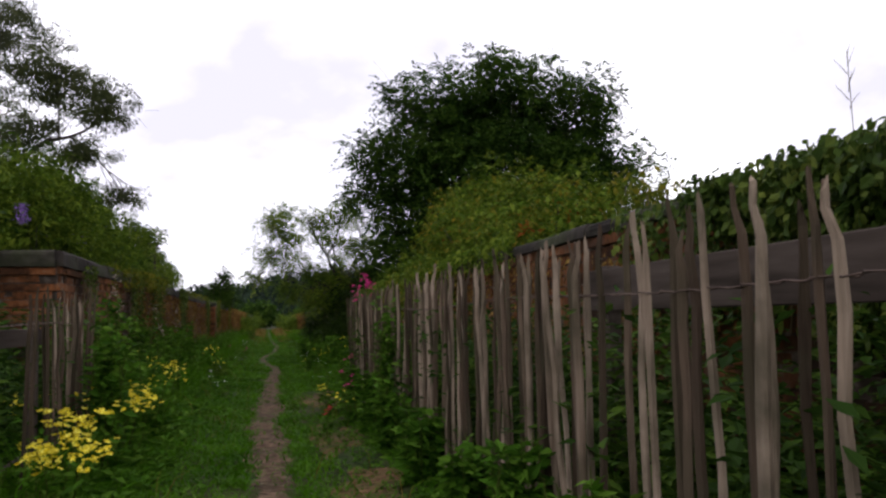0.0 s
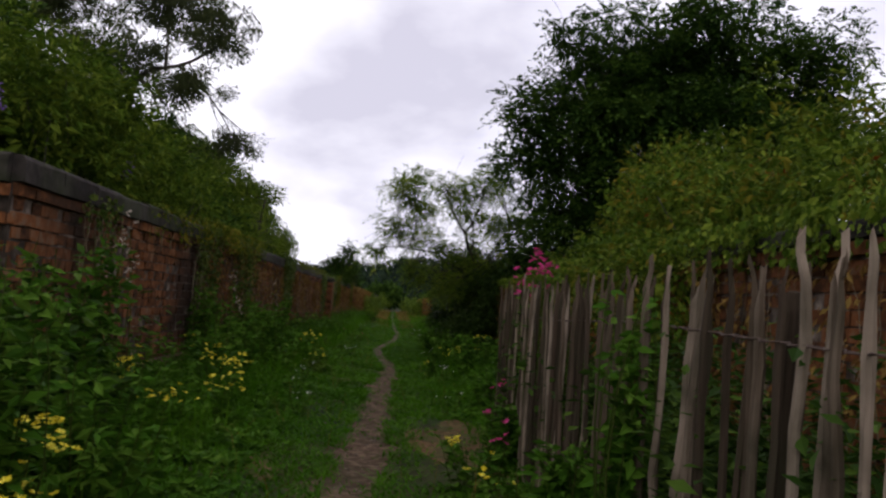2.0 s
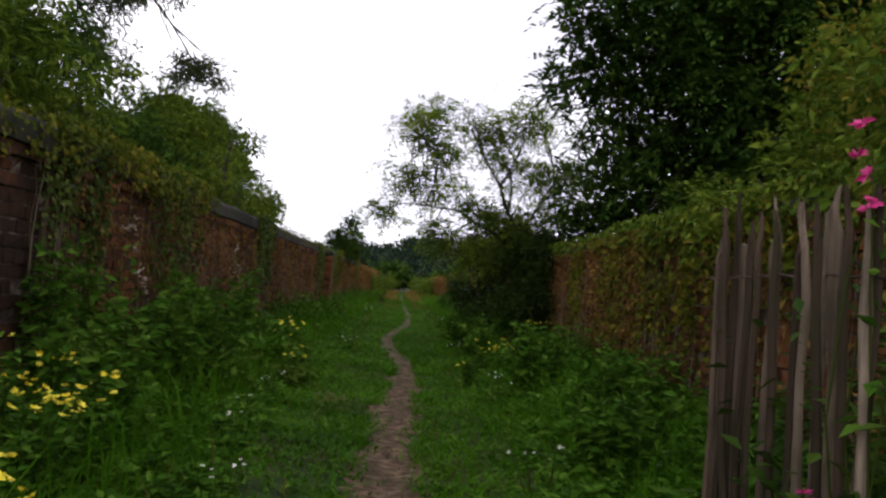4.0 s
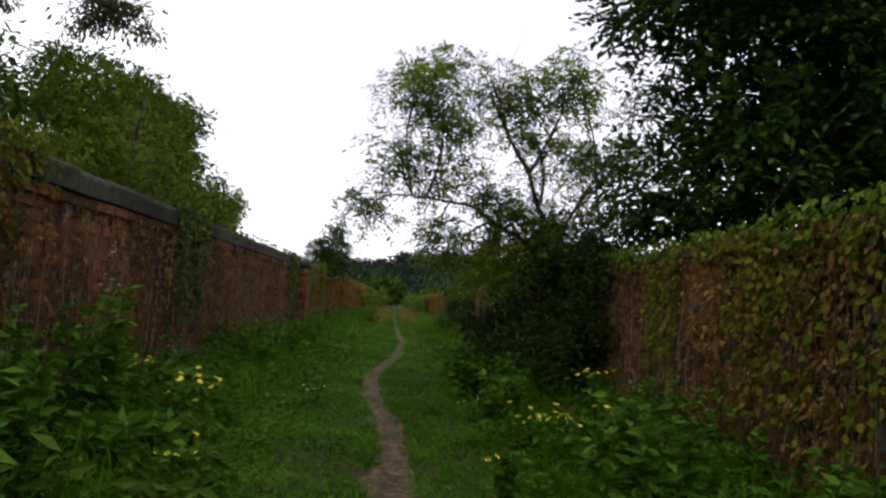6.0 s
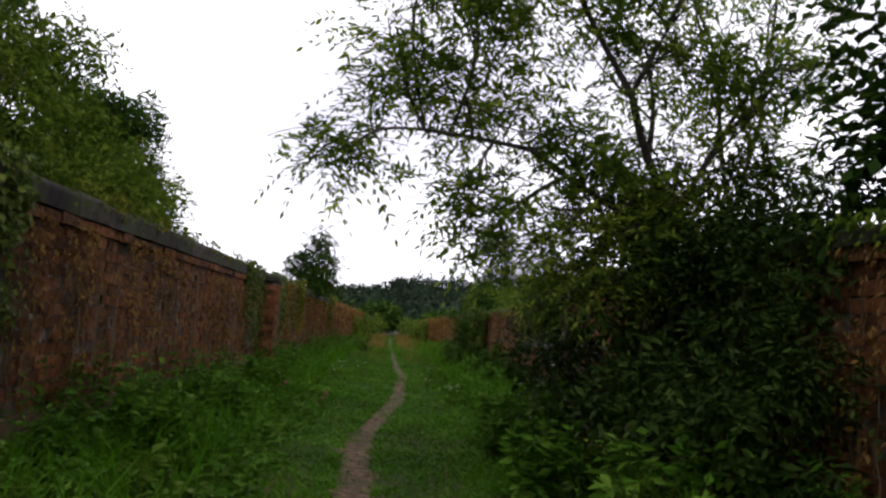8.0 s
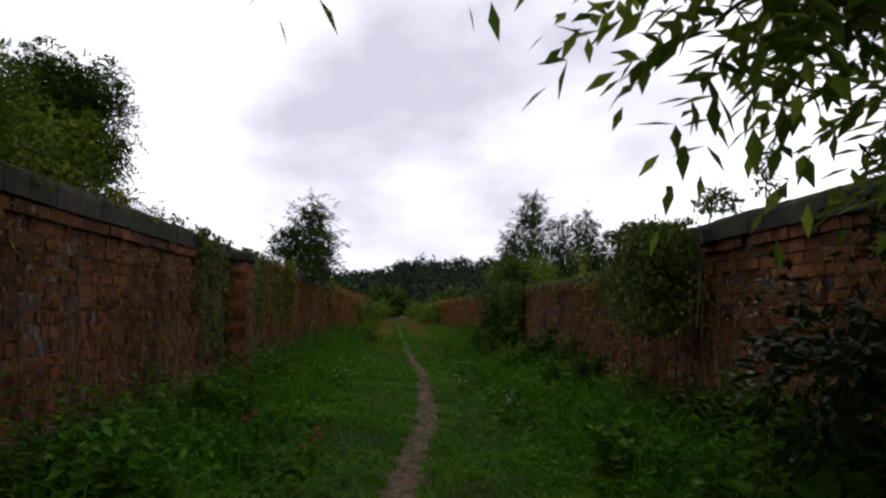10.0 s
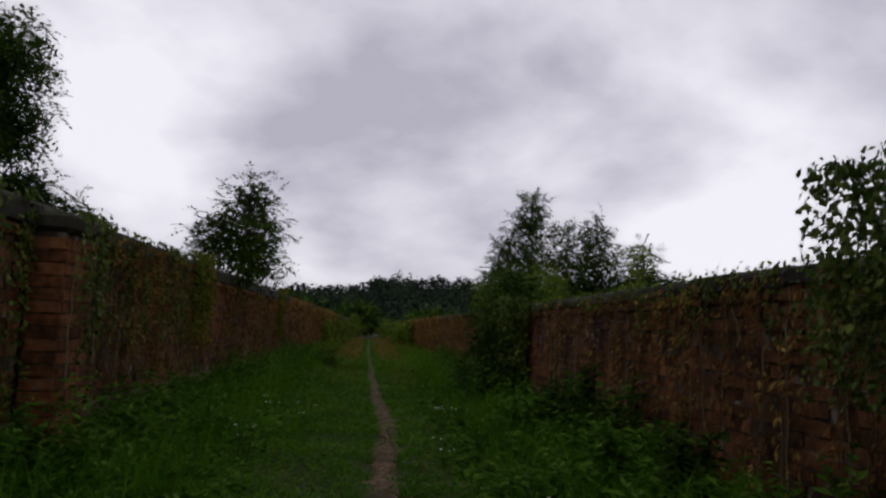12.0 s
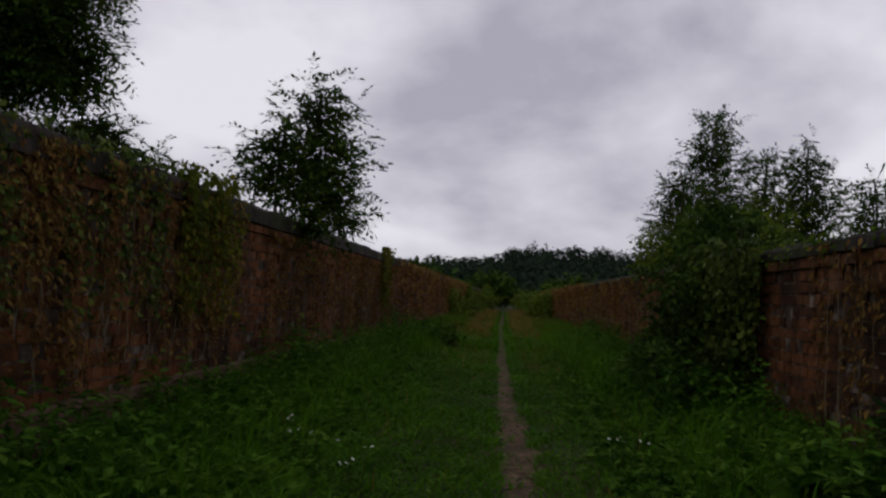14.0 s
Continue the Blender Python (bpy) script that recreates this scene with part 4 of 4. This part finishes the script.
creeper(G, -1, -2.1, 30.9, 34.5, 0.8, 1.84, 1500, M_ivy)
creeper("yellow-green ivy draped over the parapet top", -1, -2.1, 34.8, 36.1, 0.8, 1.9, 1200, M_yellowbush, 0.07, 0.1)
creeper(D, -1, -2.1, 37.0, 46.0, 0.4, 1.6, 2500, M_deadivy, 0.07, stems=40)
creeper("yellow-green ivy draped over the parapet top", -1, -2.1, 44.0, 45.2, 0.8, 1.9, 600, M_yellowbush, 0.08, 0.12)
creeper("thick dark ivy heaped over the parapet top", 1, 2.2, 1.5, 4.7, 0.9, 1.66, 3600, M_ivy, 0.075, 0.2)
creeper("thick dark ivy heaped over the parapet top", 1, 2.25, 2.2, 3.7, 1.4, 1.70, 2000, M_ivy, 0.075, 0.3, 6, 0.3, 0.9)
creeper("wisps of ivy and dry stems hanging from the coping", -1, -2.1, 9.8, 10.6, 1.2, 1.72, 150, M_ivy, 0.055, 0.05, 9)
creeper("sparse leafy fringe starting along the coping", -1, -2.1, 11.4, 13.0, 1.5, 1.83, 190, M_yellowbush, 0.055, 0.08, 5, 0.6, 0.7)
creeper("mossy green fringe growing along the parapet top", -1, -2.1, 13.0, 17.2, 1.58, 1.88, 1150, M_yellowbush, 0.06, 0.12, 4, 0.6, 0.8)
creeper("mossy green fringe growing along the parapet top", -1, -2.1, 22.0, 29.0, 1.68, 1.86, 420, M_yellowbush, 0.05, 0.1, 4, 0.6, 0.6)
creeper("leafy fringe growing along the low parapet top", 1, 2.2, 28.0, 36.0, 1.36, 1.56, 380, M_bush, 0.045, 0.12, 4, 0.6, 0.6)
creeper("leafy fringe growing along the parapet top", 1, 2.2, 7.4, 17.0, 1.5, 1.80, 2200, M_bush, 0.07, 0.14, 4, 0.6, 0.8)
creeper("leafy fringe growing along the parapet top", 1, 2.2, 17.0, 23.0, 1.55, 1.76, 800, M_bush, 0.06, 0.12, 4, 0.6, 0.6)
creeper("leafy fringe overgrowing the far parapet", -1, -2.1, 46.0, 80.0, 0.3, 1.8, 3000, M_deadivy, 0.13, 0.12, 4, 0.4, 0.9)
creeper("leafy fringe overgrowing the far parapet", 1, 2.2, 50.0, 80.0, 0.2, 1.56, 2600, M_deadivy, 0.13, 0.12, 4, 0.4, 0.9)
creeper(D, 1, 2.2, 4.3, 9.0, 0.4, 1.5, 1000, M_deadivy, 0.07, 0.08, 30)
creeper(D, 1, 2.2, 9.0, 14.0, 0.4, 1.6, 2400, M_deadivy, 0.07, 0.08, 30)
creeper("dead creeper with yellowing leaves over the parapet", 1, 2.2, 14.0, 17.6, 0.4, 1.72, 1700, M_yellowbush, 0.07, 0.12)
creeper(D, 1, 2.2, 15.0, 18.3, 0.3, 1.7, 2400, M_deadivy, 0.07, 0.08, 30)
creeper("pale green ivy strand on the brick parapet", 1, 2.2, 18.7, 19.3, 0.5, 1.72, 420, M_yellowbush, 0.07)
creeper(D, 1, 2.2, 18.3, 22.6, 0.3, 1.6, 1500, M_deadivy, stems=40)
creeper("thick glossy green ivy mounded over the parapet corner", 1, 2.05, 26.6, 27.85, 0.9, 1.80, 6500, M_ivy, 0.052, 0.42, ragged=0.5, loose=0.7)
creeper(D, 1, 2.2, 23.2, 27.6, 0.2, 1.4, 700, M_deadivy, stems=30)
creeper(D, 1, 2.2, 27.9, 35.0, 0.3, 1.5, 1700, M_deadivy, 0.07, stems=40)
creeper(G, 1, 2.2, 28.0, 31.5, 1.1, 1.55, 350, M_ivy, 0.05)
creeper("dark green climber tumbling down the low parapet", 1, 2.15, 36.0, 38.4, 0.1, 1.62, 2600, M_ivy, 0.09, 0.35, ragged=0.1)
creeper(D, 1, 2.2, 38.5, 50.0, 0.3, 1.5, 2000, M_deadivy, 0.08, stems=40)


# ---- weeds and flowers ----
def undergrowth(name, n, px, py_, heights, size, mat, label, per=9):
    """Leafy herbs, each a stem's worth of leaves, as one mass."""
    z = ground_z(px, py_)
    h = np.repeat(heights, per)
    s = rng.random(len(h)) ** 0.8
    base = np.stack([np.repeat(px, per), np.repeat(py_, per), np.repeat(z, per)], -1)
    tilt = np.repeat(rng.normal(size=(len(px), 3)) * (0.18, 0.18, 0), per, 0)
    p = base + tilt * (s * h)[:, None] + np.stack([np.zeros_like(h), np.zeros_like(h), s * h], -1)
    a = rng.uniform(0, 2 * np.pi, len(h))
    way = np.stack([np.cos(a), np.sin(a), rng.normal(size=len(h)) * 0.35 + 0.05], -1)
    ln = size * rng.uniform(0.5, 1.4, len(h)) * (1.1 - 0.5 * s)
    v, f = kite_leaves(p, way, ln, ln * 0.45, unit(rng.normal(size=p.shape) * 0.35 + (0, 0, 1)))
    return tagged(new(name, mesh_from(name, v, f, mat)), label, "weeds", kind="stuff")


n = 6500
u, y = rng.random(n), rng.uniform(0, 50, n)
x = -2.02 + 1.25 * u ** 1.7
edge = np.clip(1 - (x + 2.05) / 1.3, 0.12, 1)
undergrowth("nettles", n, x, y, (0.10 + 0.62 * rng.random(n) * (0.4 + patchy(x, y))) * edge, 0.10, M_weed, "nettles and leafy weeds along the parapet foot", 18)
u, y = rng.random(n), rng.uniform(0, 50, n)
x = 2.14 - 1.35 * u ** 1.6
edge = np.clip(1 - (2.15 - x) / 1.4, 0.12, 1)
keep = (y > 12.5) | ((x > 0.75) & (y < 9.3)) | (x > 1.05)
undergrowth("nettles", n, x[keep], y[keep], ((0.10 + 0.6 * rng.random(n) * (0.4 + patchy(x, y))) * edge)[keep], 0.10, M_weed, "nettles and leafy weeds along the parapet foot", 18)
x, y = scatter(17000, -1.8, 1.8, 0, 46)
keep = (np.abs(x - path_x(y)) > 0.22) & ((np.abs(x - 0.64) > 0.36) | (y > 12.5) | (y < 9.3) | (rng.random(len(x)) < 0.4))
x, y = x[keep], y[keep]
undergrowth("clover", len(x), x, y, rng.uniform(0.02, 0.08, len(x)), 0.045, M_weed, "low clover and plantain leaves in the turf", 6)
n = 1700
x, y = 1.06 + rng.random(n) * 0.95, rng.uniform(0.3, 11.3, n)
undergrowth("bramble_leaves", n, x, y, rng.uniform(0.45, 1.1, n), 0.10, M_ash, "leafy brambles filling the strip behind the fence", 16)
n = 700
x, y = -2.9 + rng.random(n) * 1.5, rng.uniform(2.0, 9.0, n)
undergrowth("bramble_leaves", n, x, y, rng.uniform(0.5, 1.2, n), 0.12, M_ash, "dark leafy brambles behind the short fence", 18)


BLOOMS = {}


def herb(name, x, y, h, w, label, leaf_mat, flower=None, flowers=0, fsize=0.03, stems=8, leaves=140, lsize=0.09, fname="flower_head", low=0.65):
    """A clump of stems with leaves, and flowers near the top."""
    z = float(ground_z(x, y))
    t = thing(name, (x, y, z), label, "plant", name.replace("_", " ") + " plants along the path")
    lines, tips = [], []
    for _ in range(stems):
        a, r = rng.uniform(0, 6.28), w * math.sqrt(rng.random())
        tip = np.array((x + r * math.cos(a), y + r * math.sin(a), z + h * rng.uniform(low, 1.05)))
        lines.append(bend((x + 0.4 * r * math.cos(a), y + 0.4 * r * math.sin(a), z - 0.03), tip, 0.0045, 0.002, 5, 0.05))
        tips.append(tip)
    tube_part("stem_tangle", lines, M_stem, t, 4)
    pick = rng.integers(0, stems, leaves)
    s = rng.random(leaves) ** 0.8 * 0.95
    p = np.array([np.array(lines[k][0][0]) * (1 - q) + tips[k] * q for k, q in zip(pick, s)])
    a = rng.uniform(0, 6.28, leaves)
    ln = lsize * rng.uniform(0.6, 1.3, leaves) * (1.15 - 0.5 * s)
    v, f = kite_leaves(p, np.stack([np.cos(a), np.sin(a), rng.normal(size=leaves) * 0.4], -1), ln, ln * 0.42)
    part_mesh("foliage", mesh_from("foliage", v, f, leaf_mat), t)
    if flower:
        key = (flower.name, fsize)
        if key not in BLOOMS:
            BLOOMS[key] = []
            for _ in range(4):
                m = 7
                a = np.arange(m) * 2 * np.pi / m + rng.normal(size=m) * 0.1
                tilt = rng.normal(size=2) * 0.35
                wv = np.stack([np.cos(a), np.sin(a), 0.25 + tilt[0] * np.cos(a) + tilt[1] * np.sin(a)], -1)
                v, f = kite_leaves(np.zeros((m, 3)), wv, fsize * rng.uniform(0.7, 1.2), fsize * 0.5)
                BLOOMS[key].append(mesh_from(fname, v, f, flower))
        for k in range(flowers):
            c = tips[int(rng.integers(stems))] + rng.normal(size=3) * (w * 0.25, w * 0.25, h * 0.04)
            ob = new(fname, BLOOMS[key][int(rng.integers(4))])
            ob.parent = t
            ob.matrix_basis = pose(*(c - np.array((x, y, z))), rng.normal() * 18, rng.normal() * 18, rng.uniform(0, 360))
    return t


RAG = "clump of ragwort with bright yellow flower heads"
for x, y, h, w, nf in ((-1.16, 5.3, 0.42, 0.26, 110), (-1.12, 6.2, 0.44, 0.26, 100), (-1.12, 4.5, 0.36, 0.24, 90), (-1.3, 7.2, 0.45, 0.24, 90), (-1.6, 6.4, 0.42, 0.22, 70), (-1.85, 10.3, 0.45, 0.2, 40), (-1.45, 9.9, 0.36, 0.18, 24), (-1.2, 10.9, 0.4, 0.2, 26),
                       (-1.45, 11.9, 0.45, 0.25, 34), (-1.65, 12.6, 0.45, 0.25, 26), (0.62, 9.2, 0.30, 0.22, 10), (0.8, 8.4, 0.3, 0.2, 8), (1.15, 17.8, 0.42, 0.16, 9), (1.7, 19.0, 0.55, 0.2, 12),
                       (-1.85, 18.6, 0.5, 0.16, 14), (-1.25, 17.7, 0.42, 0.2, 14), (-0.95, 16.4, 0.3, 0.18, 8), (1.05, 18.6, 0.36, 0.2, 12), (1.4, 18.2, 0.36, 0.24, 16), (0.72, 17.2, 0.3, 0.08, 3), (1.25, 21.9, 0.36, 0.1, 6)):
    herb("ragwort", x, y, h * 1.15, w, RAG, M_weed, M_yellow, int(nf * 0.9), 0.028, 11, 170, 0.10)
for x, y in ((-0.7, 12.0), (-0.9, 13.4), (0.75, 12.8), (-1.0, 15.2), (0.85, 15.6), (-0.7, 20.6), (0.8, 20.0), (0.9, 28.4), (1.0, 29.2), (-0.9, 31.5), (0.7, 31.8), (-0.95, 34.0), (-0.55, 33.4), (0.9, 34.6)):
    herb("daisy_clump", x, y, 0.27, 0.14, "small clump of white and cream wild flowers", M_weed, M_white, 6, 0.015, 6, 40, 0.06)
for x, y, h, w, lab, ls in ((-1.72, 9.2, 1.25, 0.2, "tall leafy weed standing against the brick wall", 0.14), (-1.9, 8.5, 1.2, 0.22, "tall dark leafy weed standing against the brick wall", 0.13), (-1.55, 8.4, 1.0, 0.25, "tall leafy weed standing against the brick wall", 0.14),
                            (-1.75, 13.7, 0.95, 0.25, "dense tall weeds before the parapet", 0.12), (-1.6, 14.4, 0.85, 0.28, "dense tall weeds before the parapet", 0.12), (-1.8, 15.3, 1.0, 0.25, "dense tall weeds before the parapet", 0.12),
                            (-1.7, 17.3, 1.0, 0.22, "tall nettles against the brick wall", 0.12), (-1.85, 16.4, 0.9, 0.25, "tall nettles against the brick wall", 0.12), (-1.1, 5.9, 1.05, 0.14, "tall leafy stem growing through the pales", 0.12),
                            (-1.25, 7.0, 1.1, 0.18, "tall leafy stem growing beside the pales", 0.12), (-1.15, 7.8, 0.7, 0.3, "bushy dark weeds at the fence end", 0.12), (1.25, 16.2, 0.75, 0.3, "bushy weeds beside the path", 0.12),
                            (1.1, 22.9, 0.8, 0.3, "bushy weeds under the leaning tree", 0.12), (1.3, 20.6, 0.6, 0.35, "bushy weeds under the leaning tree", 0.12), (1.6, 24.0, 0.6, 0.3, "bushy weeds against the brick bay", 0.12),
                            (-1.6, 22.6, 0.5, 0.3, "bushy nettles by the wall", 0.12), (-1.55, 24.4, 0.5, 0.3, "bushy nettles by the wall", 0.12), (-1.5, 27.4, 0.5, 0.3, "bushy nettles by the wall", 0.12), (-1.55, 31.2, 0.4, 0.3, "bushy nettles by the wall", 0.12),
                            (1.8, 30.5, 0.55, 0.3, "bushy weeds by the low wall", 0.12), (1.6, 33.0, 0.5, 0.3, "bushy weeds by the low wall", 0.12), (1.7, 36.3, 0.6, 0.35, "bushy weeds by the low wall", 0.12), (-1.55, 12.9, 0.7, 0.28, "dense tall weeds before the parapet", 0.12),
                            (-1.35, 14.9, 0.8, 0.3, "dense tall weeds before the parapet", 0.11), (-1.9, 13.2, 1.1, 0.15, "dense tall weeds before the parapet", 0.11), (-1.6, 16.0, 0.8, 0.3, "tall nettles against the brick wall", 0.12),
                            (-1.35, 16.9, 0.35, 0.3, "broad-leaved dock growing in the grass", 0.2), (-1.6, 18.9, 0.4, 0.3, "broad-leaved dock growing in the grass", 0.18), (1.5, 17.6, 0.4, 0.3, "broad-leaved dock growing in the grass", 0.18),
                            (0.84, 2.3, 0.55, 0.12, "leafy bramble at the foot of the pales", 0.11), (0.86, 3.0, 0.6, 0.12, "leafy bramble at the foot of the pales", 0.11), (0.84, 3.9, 0.45, 0.14, "leafy bramble at the foot of the pales", 0.11),
                            (0.86, 5.1, 0.5, 0.14, "leafy bramble at the foot of the pales", 0.11), (0.86, 6.3, 0.55, 0.15, "leafy bramble at the foot of the pales", 0.11), (0.9, 7.0, 1.25, 0.12, "leafy climber sprawling over the paling fence", 0.10),
                            (0.86, 7.6, 0.6, 0.15, "leafy bramble at the foot of the pales", 0.11), (0.9, 9.9, 0.5, 0.14, "leafy bramble at the foot of the pales", 0.10), (1.25, 13.1, 0.5, 0.3, "bushy weeds beyond the fence end", 0.12),
                            (1.5, 14.0, 0.6, 0.35, "bushy weeds beyond the fence end", 0.12), (1.7, 15.4, 0.6, 0.3, "bushy weeds beyond the fence end", 0.12), (1.2, 25.4, 0.4, 0.3, "bushy weeds against the brick bay", 0.12)):
    herb("tall_weed", x, y, h, w, lab, M_weed, stems=16, leaves=760, lsize=ls)
for x, y, h, w in ((-1.15, 17.3, 0.36, 0.28), (-1.5, 17.7, 0.42, 0.3), (-1.3, 18.4, 0.36, 0.3), (-1.7, 18.5, 0.45, 0.3), (-1.0, 16.2, 0.28, 0.22), (-1.45, 15.7, 0.4, 0.28), (1.45, 18.9, 0.4, 0.26), (1.75, 17.9, 0.45, 0.25), (-1.55, 20.0, 0.34, 0.28), (-1.2, 21.3, 0.3, 0.26)):
    herb("dock", x, y, h, w, "low dock with broad light green leaves in the grass", M_dock, stems=9, leaves=70, lsize=0.17)
# added weeds; beside the wall a darker leaf colour stands in for corner shade
for x, y, h, w in ((1.92, 31.2, 0.75, 0.18), (1.88, 32.0, 0.85, 0.2), (1.9, 32.9, 0.7, 0.2), (1.9, 25.6, 0.6, 0.2), (1.92, 26.6, 0.55, 0.2), (1.9, 29.6, 0.6, 0.2), (0.95, 21.7, 0.6, 0.25), (1.05, 19.9, 0.5, 0.25), (0.9, 23.6, 0.5, 0.25)):
    herb("tall_weed", x, y, h, w, "leafy weeds with shade put into the leaf colour by the wall", M_ash if x > 1.5 else M_weed, stems=14, leaves=520, lsize=0.12)
for x, y, h in ((-1.68, 9.6, 1.42), (-1.8, 14.2, 1.2), (-1.85, 18.0, 1.15), (1.5, 24.6, 1.0)):
    herb("hogweed", x, y, h, 0.1, "hogweed stem with a faded flat flower head", M_weed, M_umbel, 24, 0.02, 3, 40, 0.1)
for x, y, h, w in ((0.97, 10.2, 1.37, 0.09), (0.98, 9.75, 1.40, 0.08)):
    herb("willowherb", x + 0.08, y, h, w, "pink-flowered plant rising above the fence top", M_weed, M_pink, 18, 0.03, 9, 120, 0.09, low=0.94)
for x, y, h in ((0.88, 10.3, 0.55), (0.82, 9.7, 0.42), (0.8, 9.35, 0.36), (0.42, 7.5, 0.3), (-0.75, 26.4, 0.25), (-1.2, 26.8, 0.3)):
    herb("red_flower", x, y, h, 0.07, "small plant with red-pink blooms in the grass", M_weed, M_pink if y > 8 else M_red, 5, 0.026, 5, 50, 0.07)
for q in ((2.3, 27.2), (2.35, 26.2), (2.3, 26.9)):
    t = thing("seedling", (q[0], q[1], 1.77), "spindly seedling rooted in the wall coping", "plant")
    hh = 0.5 if q[1] < 26.5 else 0.3
    lines = [bend((q[0], q[1], 1.75), (q[0] + 0.02, q[1] - 0.03, 1.77 + hh), 0.006, 0.002, 5, 0.03)]
    for k in range(9):
        z = 1.84 + hh * k / 12
        a = k * 2.4
        lines.append(bend((q[0], q[1], z), (q[0] + math.cos(a) * 0.13, q[1] + math.sin(a) * 0.13, z + 0.05), 0.003, 0.001, 4, 0.03))
    tube_part("stem_tangle", lines, M_twig, t, 4)
    foliage("foliage", [(q[0], q[1], 1.82 + hh * 0.5, 0.11, 0.11, hh * 0.42)], 26, 8, 0.03, 0.05, M_ash, t)

arch = thing("bramble", (2.4, 32.4, 1.45), "arching bramble shoot rooted behind the low parapet", "plant")
arch_lines = [bend((2.42, 32.4, 1.3), (2.36, 32.1, 1.86), 0.006, 0.004, 6, 0.02), bend((2.36, 32.1, 1.86), (2.2, 31.6, 1.72), 0.004, 0.002, 6, 0.02, 0.16), bend((2.4, 32.5, 1.3), (2.46, 32.7, 1.74), 0.005, 0.002, 6, 0.04)]
tube_part("stem_tangle", arch_lines, M_twig, arch, 4)
sprays("foliage", [(*q, 0.03, 0.05, 0.03) for ln_ in arch_lines for q, _ in ln_[2:]], 42, 2, 0.03, 0.045, M_young, arch, 0.5, 0.45, pairs=2)
for x0, y0, h0 in ((2.34, 29.0, 0.2), (2.38, 29.3, 0.26), (2.3, 30.3, 0.14), (2.42, 31.0, 0.18), (2.3, 26.5, 0.34), (2.36, 27.3, 0.3)):
    z0 = 1.5 if y0 > 27.7 else 1.75
    t = thing("dead_stalk", (x0, y0, z0), "thin dry stalk rooted in the wall coping", "plant")
    stalk_lines = [bend((x0, y0, z0), (x0 + rng.normal() * 0.02, y0 + rng.normal() * 0.03, z0 + h0), 0.003, 0.001, 5, 0.03)]
    for k in range(3):
        stalk_lines.append(bend((x0, y0, z0 + h0 * (0.4 + 0.15 * k)), (x0 + rng.normal() * 0.03, y0 + rng.normal() * 0.04, z0 + h0 * (0.6 + 0.15 * k)), 0.0018, 0.001, 4, 0.03))
    tube_part("stem_tangle", stalk_lines, M_twig, t, 4)

# ---- distance ----
hx = np.linspace(-420, 420, 150)
hy = np.linspace(150, 520, 60)
HX, HY = np.meshgrid(hx, hy, indexing="ij")


def hill_z(x, y):
    rise = np.clip((y - 150) / 190, 0, 1)
    crest = 15.0 + 0.055 * np.clip(x, -120, 120) + 1.6 * np.sin(x * 0.07 + 0.5) + 0.8 * np.sin(x * 0.19)
    return -0.5 + (crest - 1.0) * rise ** 1.3 * (1 + 0.04 * np.sin(y * 0.08)) - 0.02 * np.clip(y - 350, 0, 999)


hv = np.stack([HX, HY, hill_z(HX, HY)], -1).reshape(-1, 3)
ii, jj = np.meshgrid(np.arange(149), np.arange(59), indexing="ij")
h0 = (ii * 60 + jj).ravel()
hm = mesh_from("hillside", hv, np.stack([h0, h0 + 60, h0 + 61, h0 + 1], 1), M_farwood)
hm.shade_smooth()
tagged(new("hillside", hm), "distant hill covered in dark woodland", "hill", kind="structure")
n = 2200
tx, ty = rng.uniform(-170, 170, n), rng.uniform(155, 370, n)
tz = hill_z(tx, ty)
rad = rng.uniform(1.6, 4.2, n)
per = 60
c = np.stack([tx, ty, tz + rad * 0.35], -1)
d = unit(rng.normal(size=(n * per, 3)) * (1, 1, 0.8) + (0, -0.3, 0.3))
p = np.repeat(c, per, 0) + d * np.repeat(rad, per)[:, None] * rng.uniform(0.7, 1.05, (n * per, 1))
ln = np.repeat(rad, per) * rng.uniform(0.2, 0.38, n * per)
v, f = kite_leaves(p, rng.normal(size=p.shape) + (0, 0, -0.2), ln, ln * 0.7, d)
tagged(new("far_woodland", mesh_from("far_woodland", v, f, M_farwood)), "distant dark woodland canopy on the hill", "woodland", kind="stuff")
for x, y, r, h in ((-6, 82, 3.0, 2.9), (4.5, 88, 2.6, 2.4), (-13, 95, 4, 3.2), (11, 96, 4, 3.2), (-1.5, 112, 2.6, 3.4), (19, 108, 5, 4.2), (-22, 104, 5, 4.2)):
    tree("far_tree", (x, y, 0.1), "dark rounded tree beyond the end of the path", [([(x, y, 0), (x, y, h * 0.5), (x, y, h * 0.8)], 0.2)],
         [(x, y, h * 0.62, r * 0.8, r * 0.8, h * 0.34), (x - r * 0.4, y, h * 0.4, r * 0.6, r * 0.6, h * 0.34), (x + r * 0.4, y, h * 0.42, r * 0.6, r * 0.6, h * 0.3)], 170, 26, 0.5, 0.5, M_ash, 0.3, 0.5, 0.08)

# ---- single bricks ----
BRICKS = {}
for core, lows, highs in SINGLE:
    for lo, hi in zip(lows, highs):
        size = hi - lo
        header = size[1] < 0.15
        k = (header, int(rng.integers(4)))
        if k not in BRICKS:
            v, f = boxes([(-0.014, -0.1155 / (2 if header else 1), -0.0335)], [(0.014, 0.1155 / (2 if header else 1), 0.0335)], 0.0022)
            BRICKS[k] = mesh_from("brick", v, f, M_brick)
        ob = new("brick", BRICKS[k])
        ob.parent = core
        mid = (lo + hi) / 2
        face = lo[0] if core.name.startswith("wall_east") else hi[0]
        ob.location = (face + (0.014 if core.name.startswith("wall_east") else -0.014), mid[1], mid[2])
